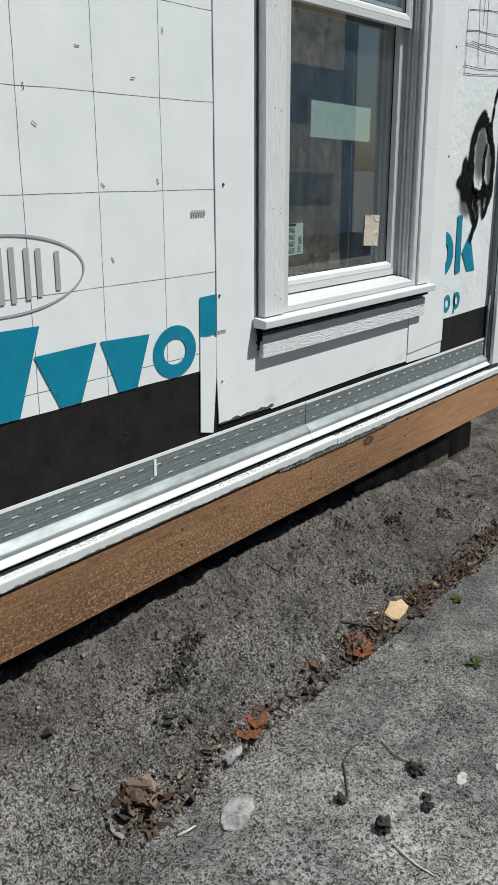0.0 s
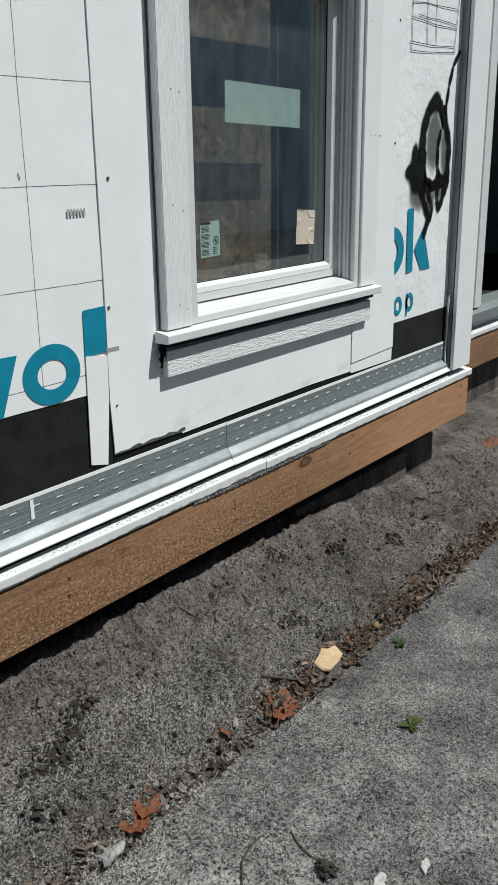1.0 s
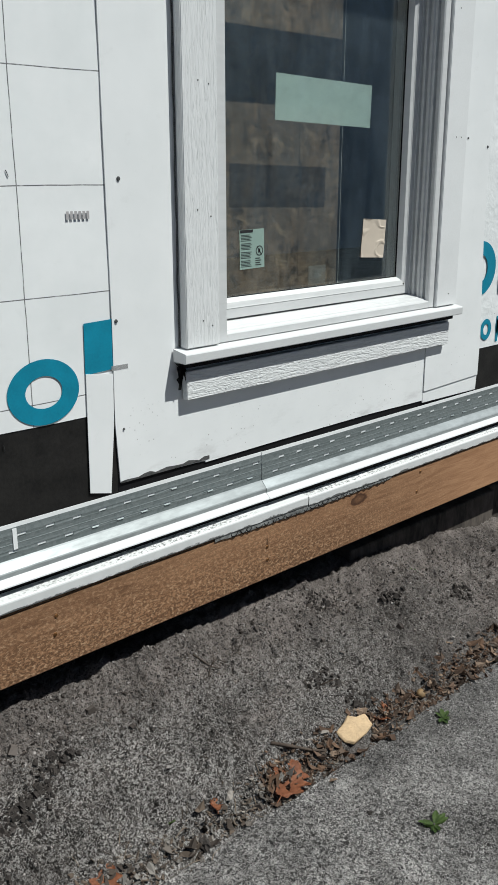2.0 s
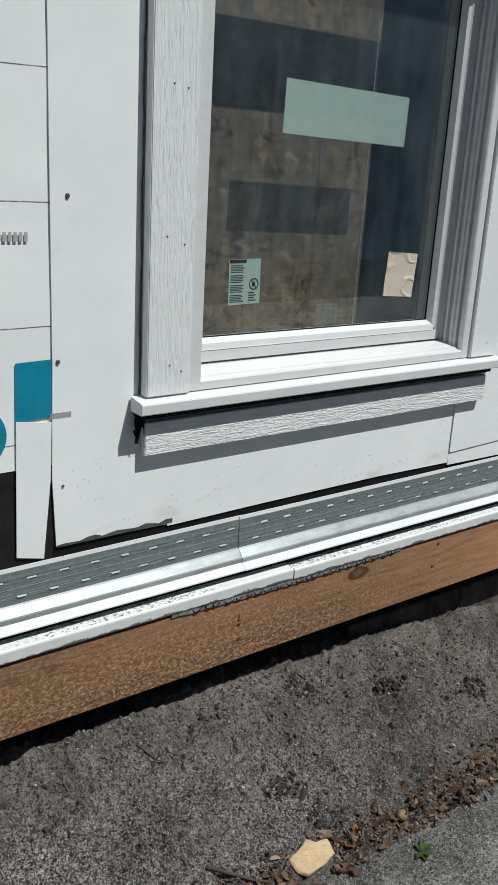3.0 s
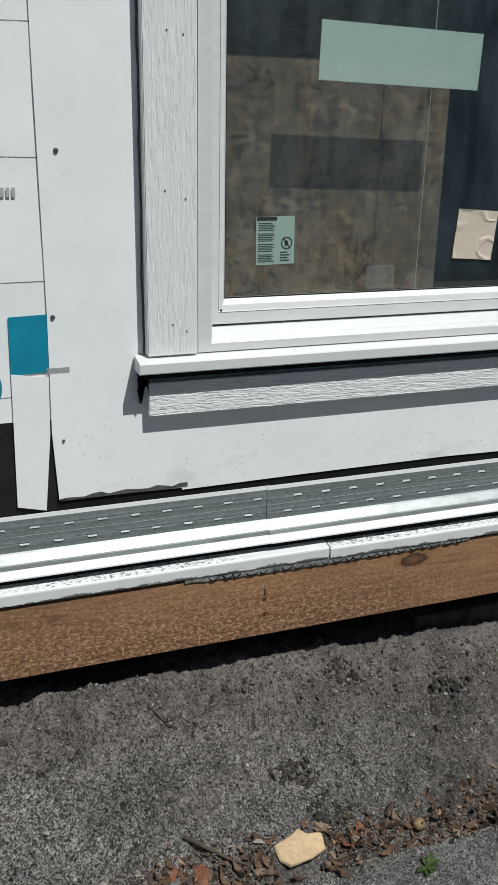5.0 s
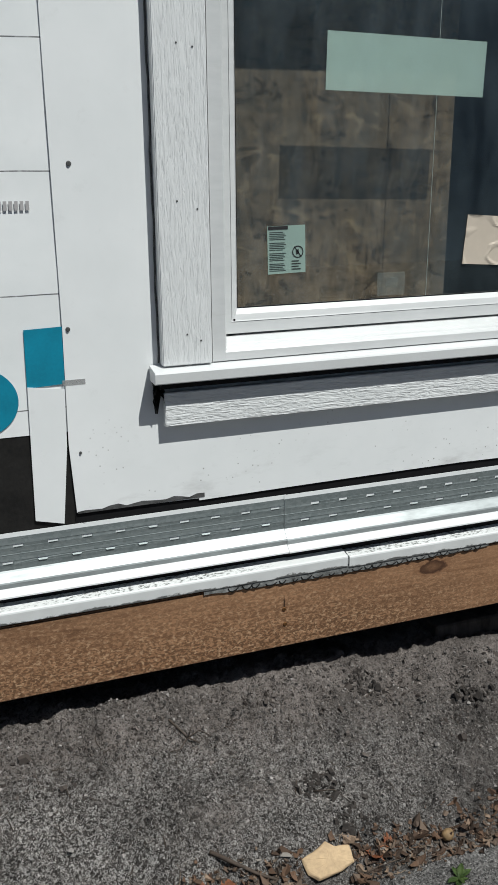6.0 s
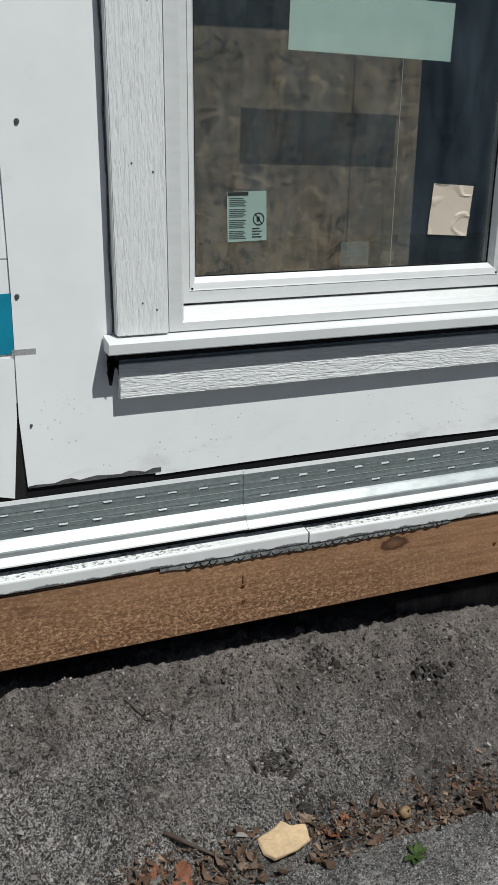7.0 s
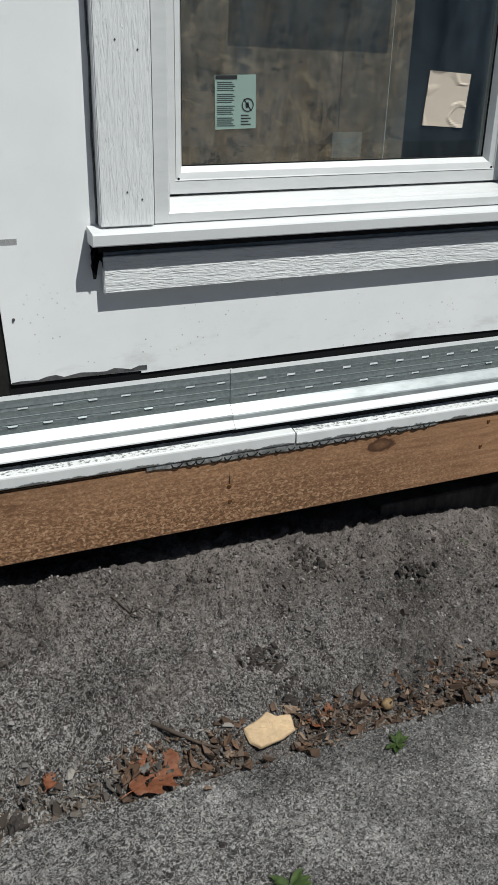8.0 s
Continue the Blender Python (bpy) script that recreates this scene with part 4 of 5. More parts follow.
slab([(0.2752, 1.0118), (0.2766, 1.0128), (0.2908, 0.9942), (0.2894, 0.9932)], LY, LY + 0.0004, bm)
slab([(0.279, 1.005), (0.284, 1.008), (0.286, 1.000), (0.280, 0.998)], LY, LY + 0.0004, bm)
part("printed_sign", bm, M_INK, warn)

# crinkled tan paper
bm = bmesh.new()
n = 30
vs = [[None] * (n + 1) for _ in range(n + 1)]
for j in range(n + 1):
    for i in range(n + 1):
        u, v = i / n, j / n
        x, z = 0.634 + 0.090 * u + 0.007 * v, 0.966 + 0.094 * v - 0.006 * u
        r = float(grain(np.array([u * 1.6 + v * 1.1]), np.array([v * 4.5 - u * 1.2]), 1.0, 41)[0])
        vs[j][i] = bm.verts.new((x, 0.0551 - 0.0022 * max(0.0, 1 - abs(r - 0.5) * 11), z))
for j in range(n):
    for i in range(n):
        bm.faces.new((vs[j][i], vs[j][i + 1], vs[j + 1][i + 1], vs[j + 1][i]))
slab([(0.634, 0.966), (0.724, 0.960), (0.731, 1.054), (0.641, 1.060)], 0.0552, 0.0557, bm)
solo("glass_label", bm, M_LABEL_TAN, (0.68, 0.05, 0.965), "crinkled tan paper label stuck on the glass", "label", "labels on the glass")
faint = thing("glass_label", (0.48, GY, 0.915), "faint see-through square on the glass", "label", "labels on the glass")
part("film", tilted(0.452, 0.912, 0.512, 0.956), M_LABEL_FAINT, faint)
part("inner_square", tilted(0.470, 0.926, 0.496, 0.946, 0, GY - 0.0006), M_LABEL_FAINT, faint)
solo("thread", tube([(0.562, 0.0655, 0.905), (0.5635, 0.0655, 1.25), (0.564, 0.0655, 1.62)], [0.0008] * 3, 6), M_THREAD, (0.563, 0.064, 0.905), "thin pale thread hanging behind the glass", "thread")

# board leaning inside behind the window
board = thing("strand_board", (0.1, 0.18, 0.40), "brown strand board panel covering most of the window inside", "panel")
part("panel", boxed(-0.56, 0.662, 0.160, 0.171, 0.401, 2.30), M_OSB, board)

# ---- corner board, beams, flashing ----
corner = thing("corner_board", (1.60, 0, 0.44), "tall white corner trim board with a shaded edge", "corner trim")
part("board", boxed(1.515, 1.660, -0.044, -0.030, 0.448, 2.72, bevel=0.0015), M_BOARD, corner)
# black strip puts shade into the side of the board
part("backing", boxed(1.522, 1.656, -0.030, -0.026, 0.452, 2.72), M_GASKET_SHADE, corner, "black strip darkening the board's shaded side")
part("channel", boxed(1.517, 1.654, -0.0258, -0.001, 0.452, 2.72), M_ZINC, corner, "grey metal channel")
part("return_board", boxed(1.6455, 1.6595, -0.015, 0.284, 0.448, 2.72, bevel=0.0015), M_BOARD, corner)
pts, rad = [], []
for i in range(18):
    z = 0.452 + i * 0.016
    pts.append((1.512 - 0.006 * math.sin(i * 0.55) - 0.004, -0.014 - 0.003 * math.cos(i * 0.4), z))
    rad.append(0.0035)
part("edge_bead", tube(pts, rad, 8), M_SMOOTH, corner, "wavy bead of white wrap edge", smooth=True)


def beam(name, x0, x1, y, label, nails):
    t = thing(name, ((x0 + x1) / 2, y, 0.25), label, "beam", "sill beams")
    bm = boxed(x0, x1, y, y + 0.038, 0.250, 0.397, bevel=0.003, seg=2)
    plank = part("board", bm, M_CEDAR, t)
    for x, z in nails:
        bm = bmesh.new()
        bmesh.ops.create_cone(bm, cap_ends=True, segments=12, radius1=0.0050, radius2=0.0034, depth=0.003, matrix=Matrix.Translation((x, y - 0.0003, z)) @ Matrix.Rotation(radians(90), 4, 'X'))
        part("nail", bm, M_NAIL, plank)


beam("sill_beam", -4.0, 1.675, -0.038, "brown stained timber beam, knotty, along the wall foot", ((0.222, 0.333), (0.224, 0.300), (0.800, 0.324), (0.812, 0.380), (-0.34, 0.36), (-0.345, 0.322), (1.61, 0.372), (1.61, 0.33)))
beam("sill_beam", 1.692, 5.8, 0.247, "brown stained timber beam under the set-back wall", ((2.5, 0.33),))


def cap(name, x0, x1, y, z, label):
    t = thing(name, ((x0 + x1) / 2, y, z), label, "cap strip", "cap strips")
    part("strip", sweep([(y - 0.0016, z + 0.004), (y - 0.0016, z + 0.0232), (y + 0.028, z + 0.0290), (y + 0.030, z + 0.029), (y + 0.030, z + 0.004)], "x", x0, x1), M_CAP, t)
    part("front_lip", sweep([(y - 0.0050, z), (y - 0.0062, z + 0.0195), (y - 0.0055, z + 0.0222), (y - 0.0035, z + 0.0236), (y - 0.0018, z + 0.0238), (y - 0.0018, z)], "x", x0, x1), M_LIP, t, "white front lip with a chipped lower edge and a painted shade line")
    return t


c1 = cap("cap_strip", -4.0, 0.3535, -0.038, 0.4030, "white chipped cap strip on the beam, slightly lifted")
c2 = cap("cap_strip", 0.3575, 1.690, -0.038, 0.4005, "white chipped cap strip on the beam, ending at the corner")
cap("cap_strip", 1.707, 5.8, 0.247, 0.4005, "white cap strip on the set-back beam")
seal = thing("sill_seal", (0.40, -0.03, 0.3975), "grey crimped seal strip squeezed out between beam and cap", "seal")
rng = random.Random(5)
edge = [(0.06 + 0.02 * i, 0.3935 - 0.0045 * math.sin(math.pi * i / 31) + 0.0012 * math.sin(i * 2.1)) for i in range(32)]
part("strip", slab([(x, 0.4035) for x, z in edge] + [(x, z) for x, z in reversed(edge)], -0.0412, -0.0385), M_FOAM, seal)
for i in range(22):
    x = 0.115 + 0.0255 * i + rng.uniform(-0.005, 0.005)
    w, h = rng.uniform(0.005, 0.011), rng.uniform(0.0040, 0.0085)
    z0 = 0.3915 - 0.002 * math.sin(math.pi * i / 21)
    part("crimp", tube([(x - w, -0.0415, z0 + h), (x - w * 0.7, -0.0416, z0 + h * 0.25), (x, -0.0417, z0), (x + w * 0.7, -0.0416, z0 + h * 0.4), (x + w * 1.2, -0.0415, z0 + h)], [0.0009, 0.0012, 0.0013, 0.0011, 0.0008], 5), M_GASKET_SHADE, seal, "dark crimp in the seal")


def flashing(x0, x1, y, phase, slots=True):
    """Slotted upright flange with a ridge, a bend outwards and a turned-down lip."""
    t = thing("slotted_flashing", ((x0 + x1) / 2, y, 0.44), "grey galvanised slotted metal flashing with a bright bend", "flashing", "metal flashings")
    rows = ((0.4985, 0.5045, -0.162), (0.5290, 0.5350, -0.142))
    pitch, half = 0.0597, 0.0090
    bm = bmesh.new()

    def quad(xa, xb, za, zb, ya=y, yb=y):
        if xb - xa > 1e-6:
            bm.faces.new([bm.verts.new(p) for p in ((xa, ya, za), (xb, ya, za), (xb, yb, zb), (xa, yb, zb))])
    quad(x0, x1, 0.487, 0.4985)
    quad(x0, x1, 0.5045, 0.5145)
    quad(x0, x1, 0.5145, 0.5162, y, y - 0.0004)
    quad(x0, x1, 0.5162, 0.5170, y - 0.0004, y)
    quad(x0, x1, 0.5170, 0.5290)
    quad(x0, x1, 0.5350, 0.5480)
    for za, zb, off in rows:
        x = x0
        k = math.ceil((x0 + half - off - phase) / pitch)
        while off + phase + k * pitch + half < x1:
            c = off + phase + k * pitch
            quad(x, c - half, za, zb)
            # rolled slot edge
            bm.faces.new([bm.verts.new(p) for p in ((c - half, y, za), (c + half, y, za), (c + half - 0.002, y - 0.0022, za + 0.0018), (c - half + 0.002, y - 0.0022, za + 0.0018))])
            x = c + half
            k += 1
        quad(x, x1, za, zb)
    bmesh.ops.remove_doubles(bm, verts=bm.verts[:], dist=0.00005)
    bmesh.ops.recalc_face_normals(bm, faces=bm.faces)
    bmesh.ops.solidify(bm, geom=bm.faces[:], thickness=0.0006)
    part("flange", bm, M_ZINC, t)
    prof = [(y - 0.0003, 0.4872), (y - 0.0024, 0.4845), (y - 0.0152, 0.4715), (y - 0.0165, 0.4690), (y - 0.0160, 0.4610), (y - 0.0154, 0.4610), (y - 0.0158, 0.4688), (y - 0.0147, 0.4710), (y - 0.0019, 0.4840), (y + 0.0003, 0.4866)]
    part("bend", sweep(prof, "x", x0, x1), M_BEND_GLINT, t, "bend of the flashing, paler to paint in its glint")
    part("backing_strip", boxed(x0, x1, y + 0.0009, y + 0.0016, 0.492, 0.5560), M_SHEET, t, "white strip showing through the slots")
    part("drip_edge", sweep([(y - 0.0150, 0.4612), (y - 0.0280, 0.4500), (y - 0.0285, 0.4475), (y - 0.0278, 0.4475), (y - 0.0270, 0.4492), (y - 0.0150, 0.4595)], "x", x0, x1), M_SMOOTH, t, "white turned-down drip edge")
    # black strip deepens the shadow gap behind the lip
    part("shadow_strip", boxed(x0, x1, y - 0.0090, y - 0.0005, 0.4285, 0.4600), M_GASKET_SHADE, t, "black strip painting in the shadow under the drip edge")
    return t


flashing(-3.0, 0.238, -0.0058, 0.0)
flashing(0.234, 1.545, -0.0074, 0.022)
box_bm = boxed(-0.40, -0.3915, -0.0078, -0.0064, 0.505, 0.546)
solo("tape_strip", box_bm, M_SHEET, (-0.395, -0.007, 0.505), "small white tape strip over the flashing", "tape")

# ---- patio door in the set-back wall ----
door = tagged(new("door_1"), "white vinyl door frame around a dark opening", "door", kind="structure")
door.location = (DX0, 0.30, 0.47)
part("jamb", sweep([(DX0 - 0.11, 0.262), (DX0 - 0.045, 0.262), (DX0 - 0.040, 0.268), (DX0 - 0.040, 0.276), (DX0 - 0.005, 0.276), (DX0, 0.280), (DX0, 0.40), (DX0 - 0.004, 0.40), (DX0 - 0.004, 0.284), (DX0 - 0.11, 0.284)], "z", 0.5320, 2.5), M_VINYL, door)
part("threshold", sweep([(0.240, 0.472), (0.240, 0.512), (0.290, 0.528), (0.40, 0.531), (0.40, 0.472)], "x", 1.70, DX1 - 0.001), M_ZINC, door, "dusty grey metal threshold")
part("stile", boxed(DX0 + 0.001, DX0 + 0.030, 0.300, 0.335, 0.533, 2.48, bevel=0.002), M_VINYL, door)

# ---- things on the ground ----
def lumpy(cx, cy, rx, ry, rz, seed, rough=0.35, sub=2, angular=False, sink=0.3):
    bm = bmesh.new()
    bmesh.ops.create_icosphere(bm, subdivisions=sub, radius=1.0)
    rg = random.Random(seed)
    off = Vector((rg.uniform(-9, 9), rg.uniform(-9, 9), rg.uniform(-9, 9)))
    spin = Euler((0, 0, rg.uniform(0, 6.28))).to_matrix()
    for v in bm.verts:
        d = v.co.normalized()
        k = 1 + rough * noise.noise(d * 1.7 + off) + rough * 0.5 * noise.noise(d * 4.1 + off)
        if angular:
            k = min(k, 0.95 / max(0.4, abs(d.z) ** 0.8 + 0.35))
        v.co = spin @ Vector((d.x * rx * k, d.y * ry * k, d.z * rz * k))
    z = top(cx, cy) + rz * (1 - sink)
    bm.transform(Matrix.Translation((cx, cy, z)))
    return bm


def stone_slab(cx, cy, w, d, h, seed, tilt=(0, 0)):
    """A flat broken stone with an uneven outline and worn edges."""
    rg = random.Random(seed)
    k = 13
    bm = bmesh.new()
    rings = []
    for lev, (zz, s) in enumerate(((0, 0.92), (h * 0.6, 1.0), (h * 0.93, 0.95), (h, 0.80), (h * 1.02, 0.4))):
        rg2 = random.Random(seed)
        ring_ = []
        for i in range(k):
            a = 2 * math.pi * i / k
            r = s * (0.74 + 0.32 * rg2.random())
            ring_.append(bm.verts.new((w * r * math.cos(a), d * r * math.sin(a), zz + 0.002 * rg.random())))
        rings.append(ring_)
    for p, q in zip(rings, rings[1:]):
        for i in range(k):
            bm.faces.new((p[i], p[(i + 1) % k], q[(i + 1) % k], q[i]))
    bm.faces.new(rings[-1])
    bm.faces.new(rings[0][::-1])
    bmesh.ops.triangulate(bm, faces=bm.faces[:])
    bmesh.ops.subdivide_edges(bm, edges=bm.edges[:], cuts=2, use_grid_fill=True)
    for v in bm.verts:
        v.co += Vector((1, 1, 0.8)) * (w * 0.09 * noise.noise(v.co * (2.2 / w) + Vector((seed, 0, 0)))) + Vector((0, 0, w * 0.05 * noise.noise(v.co * (6 / w))))
    bm.transform(Matrix.Translation((cx, cy, top(cx, cy) - 0.004)) @ Euler((radians(tilt[0]), radians(tilt[1]), 0.3)).to_matrix().to_4x4())
    return bm


def dry_leaf(cx, cy, size, turn, curl, seed, lobes=4, lift=0.004, tilt=(0, 0)):
    """A lobed, curled dry leaf on a stalk."""
    rg = random.Random(seed)
    bm = bmesh.new()
    k, rows = 22, 5
    mid, left, right = [], [], []
    grid = []
    for i in range(k + 1):
        u = i / k
        half = 0.46 * math.sin(math.pi * min(1, u * 0.96 + 0.03)) ** 0.7 * (0.80 + 0.20 * math.cos(2 * math.pi * lobes * u + 0.4)) + 0.012
        row = []
        for j in range(-rows, rows + 1):
            s = j / rows
            x, y = u - 0.5 + 0.10 * abs(s) * half * 2, half * s
            z = curl * (0.45 * (u - 0.45) ** 2 + 0.7 * y * y) + 0.035 * math.sin(7 * u + 3 * s + seed) * abs(s) + 0.02 * rg.random() * abs(s)
            row.append(bm.verts.new((x * size, y * size, z * size)))
        grid.append(row)
    for a, b in zip(grid, grid[1:]):
        for j in range(2 * rows):
            bm.faces.new((a[j], a[j + 1], b[j + 1], b[j]))
    bmesh.ops.solidify(bm, geom=bm.faces[:], thickness=0.0005)
    tube([(-0.75 * size, 0.03 * size, 0.10 * size), (-0.6 * size, 0.01 * size, 0.12 * size), (-0.45 * size, 0, 0.10 * size * curl)], [0.0007, 0.0008, 0.0006], 5, bm)
    low_z = min(v.co.z for v in bm.verts)
    bm.transform(Matrix.Translation((cx, cy, top(cx, cy) + lift)) @ Euler((radians(tilt[0]), radians(tilt[1]), radians(turn))).to_matrix().to_4x4() @ Matrix.Translation((0, 0, -low_z * 0.6)))
    return bm


STONE = (0.172, -0.359)


def on_stone(x, y):
    return math.hypot((x - STONE[0]) / 1.4, y - STONE[1]) < 0.034


def broken_stone(cx, cy, w, h, tilt):
    """A flat flake of stone: an angular outline, drawn up, with worn edges."""
    outline = ((-1.0, 0.05), (-0.36, 0.55), (-0.10, 0.84), (0.30, 0.66), (0.84, 0.74), (1.0, 0.02), (0.52, -0.36), (-0.34, -0.80), (-0.76, -0.56))
    bm = bmesh.new()
    rings = [[bm.verts.new((u * w * k, v * w * k * 0.86, z + 0.0015 * math.sin(3.1 * i + z * 300))) for i, (u, v) in enumerate(outline)] for z, k in ((0.0, 0.90), (h * 0.6, 1.0), (h, 0.90))]
    n_ = len(outline)
    for p, q in zip(rings, rings[1:]):
        for i in range(n_):
            bm.faces.new((p[i], p[(i + 1) % n_], q[(i + 1) % n_], q[i]))
    bm.faces.new(rings[0][::-1])
    crest = bm.verts.new((0.1 * w, 0.05 * w, h * 1.12))
    for i in range(n_):
        bm.faces.new((rings[2][i], rings[2][(i + 1) % n_], crest))
    bmesh.ops.recalc_face_normals(bm, faces=bm.faces)
    bmesh.ops.bevel(bm, geom=bm.edges[:], offset=0.0012, segments=1, affect='EDGES')
    bmesh.ops.triangulate(bm, faces=bm.faces[:])
    bmesh.ops.subdivide_edges(bm, edges=[e for e in bm.edges if e.calc_length() > 0.009], cuts=2)
    for v in bm.verts:
        v.co += Vector((0.5, 0.5, 1.0)) * (0.0018 * noise.noise(v.co * 70) + 0.0008 * noise.noise(v.co * 200))
    bm.transform(Matrix.Translation((cx, cy, top(cx, cy) - 0.002)) @ Euler((radians(tilt[0]), radians(tilt[1]), radians(tilt[2]))).to_matrix().to_4x4())
    return bm


solo("stone", broken_stone(*STONE, 0.046, 0.012, (31, 2, -20)), M_STONE, (*STONE, 0.0), "buff broken flat stone in the litter line", "stone")
solo("pebble", lumpy(0.406, -0.364, 0.013, 0.011, 0.010, 3, 0.15), M_PEBBLE, (0.412, -0.362, 0), "ochre round pebble among the litter", "pebble", smooth=True)
for x, y, s, a, c, seed, tl in ((-0.037, -0.366, 0.098, 28, 0.55, 2, (20, -6)), (-0.470, -0.358, 0.070, 35, 0.8, 5, (10, -6)), (-0.515, -0.372, 0.060, -25, 0.8, 7, (12, 8)), (1.99, -0.03, 0.10, -40, 0.7, 9, (35, 0)),
                               (-0.815, -0.345, 0.06, 75, 1.2, 12, (10, 5)), (0.30, -0.350, 0.040, 20, 1.0, 15, (12, 8)), (-0.20, -0.335, 0.032, 60, 1.4, 17, (20, 0)), (0.262, -0.362, 0.035, 100, 1.2, 19, (8, 12))):
    solo("dry_leaf", dry_leaf(x, y, s, a, c, seed, tilt=tl), M_LEAF, (x, y, top(x, y)), "brown curled dry oak leaf on the litter", "leaf", "fallen leaves", smooth=True)


def weed(cx, cy, size, leaves, seed):
    t = thing("weed", (cx, cy, top(cx, cy)), "small green weed seedling growing from the ground", "plant", "weeds")
    rg = random.Random(seed)
    z0 = top(cx, cy)
    for i in range(leaves):
        a, ln, up_ = rg.uniform(0, 6.28), size * rg.uniform(0.6, 1.1), rg.uniform(0.25, 0.75)
        bm = bmesh.new()
        grid = []
        for k in range(7):
            u = k / 6
            w = 0.20 * math.sin(math.pi * min(1, u * 0.93 + 0.05)) ** 0.9 + 0.006
            grid.append([bm.verts.new((u * ln, s * w * ln, up_ * ln * (u - 0.55 * u * u) + 0.05 * ln * s * s)) for s in (-1, -0.4, 0, 0.4, 1)])
        for p, q in zip(grid, grid[1:]):
            for j in range(4):
                bm.faces.new((p[j], p[j + 1], q[j + 1], q[j]))
        bmesh.ops.solidify(bm, geom=bm.faces[:], thickness=0.0003)
        bm.transform(Matrix.Translation((cx, cy, z0 - 0.001)) @ Matrix.Rotation(a, 4, 'Z'))
        part("leaf", bm, M_WEED, t, smooth=True)


weed(0.376, -0.448, 0.026, 8, 1)
weed(0.085, -0.632, 0.030, 11, 2)
weed(0.770, -0.060, 0.020, 7, 3)
weed(-0.30, -0.315, 0.016, 5, 4)
weed(0.70, -0.40, 0.018, 6, 6)


def twig(points, r, mat, label, forks=()):
    bm = bmesh.new()
    pts = [(x, y, top(x, y) + z) for x, y, z in points]
    tube(pts, [r * (1 - 0.45 * i / (len(pts) - 1)) for i in range(len(pts))], 7, bm)
    for f in forks:
        fp = [(x, y, top(x, y) + z) for x, y, z in f]
        tube(fp, [r * 0.6, r * 0.45, r * 0.3][:len(fp)], 5, bm)
    solo("twig", bm, mat, pts[0], label, "twig", "twigs", smooth=True)


twig([(-0.018, -0.298, 0.006), (0.020, -0.326, 0.007), (0.052, -0.346, 0.008), (0.082, -0.362, 0.010)], 0.0042, M_TWIG, "dark dry twig lying beside the stone")
twig([(0.232, -0.380, 0.004), (0.262, -0.376, 0.006), (0.310, -0.380, 0.004)], 0.0018, M_TWIG, "thin dry twig by the stone")
twig([(-0.535, -0.635, 0.002), (-0.500, -0.612, 0.004), (-0.448, -0.572, 0.004), (-0.400, -0.560, 0.003), (-0.370, -0.562, 0.002)], 0.0021, M_TWIG, "thin curved dark twig on concrete")
twig([(-0.335, -0.600, 0.002), (-0.352, -0.630, 0.003), (-0.364, -0.665, 0.003), (-0.358, -0.720, 0.002)], 0.0019, M_TWIGPALE, "thin dry stalk on concrete")
twig([(-0.020, -0.055, 0.004), (0.010, -0.078, 0.010), (0.030, -0.090, 0.004)], 0.0022, M_TWIG, "forked dark twig on the dirt", (((0.010, -0.078, 0.010), (0.012, -0.085, 0.026), (0.016, -0.082, 0.040)), ((0.010, -0.078, 0.010), (-0.012, -0.098, 0.008), (-0.03, -0.102, 0.003)), ((0.010, -0.078, 0.01), (0.035, -0.07, 0.01), (0.055, -0.075, 0.002))))
twig([(1.06, -0.175, 0.006), (1.085, -0.186, 0.009), (1.12, -0.193, 0.006), (1.15, -0.207, 0.007), (1.185, -0.213, 0.001)], 0.0062, M_TWIG, "short dark broken stick on the dirt", (((1.10, -0.19, 0.008), (1.12, -0.178, 0.012), (1.13, -0.17, 0.004)),))
twig([(1.30, -0.082, 0.004), (1.325, -0.094, 0.007), (1.355, -0.104, 0.003)], 0.0055, M_TWIG, "short split stick half buried in dirt")
twig([(1.19, -0.082, 0.003), (1.215, -0.098, 0.006), (1.25, -0.108, 0.002)], 0.0055, M_TWIG, "short broken stick half buried in dirt")
twig([(1.26, -0.19, 0.003), (1.30, -0.212, 0.005), (1.34, -0.24, 0.003), (1.40, -0.29, 0.001)], 0.0022, M_TWIG, "thin twig on the dirt")
twig([(0.20, -0.235, 0.004), (0.232, -0.255, 0.010), (0.262, -0.268, 0.003)], 0.0013, M_TWIG, "thin twig on the dirt")
for x, y, rx, ry, rz, seed in ((-0.375, -0.702, 0.018, 0.011, 0.010, 1), (-0.567, -0.732, 0.018, 0.015, 0.012, 2), (-0.464, -0.773, 0.012, 0.010, 0.008, 3), (-0.551, -0.630, 0.013, 0.010, 0.008, 4),
                               (-0.44, -0.76, 0.009, 0.008, 0.006, 6), (-0.385, -0.705, 0.010, 0.012, 0.012, 9), (-0.26, -0.372, 0.022, 0.010, 0.007, 10), (0.02, -0.53, 0.007, 0.004, 0.003, 11)):
    solo("soil_clod", lumpy(x, y, rx, ry, rz, seed, 0.7, 3), M_CLOD, (x, y, top(x, y)), "dark crumbly clod of soil on the ground", "clod", "soil clods")
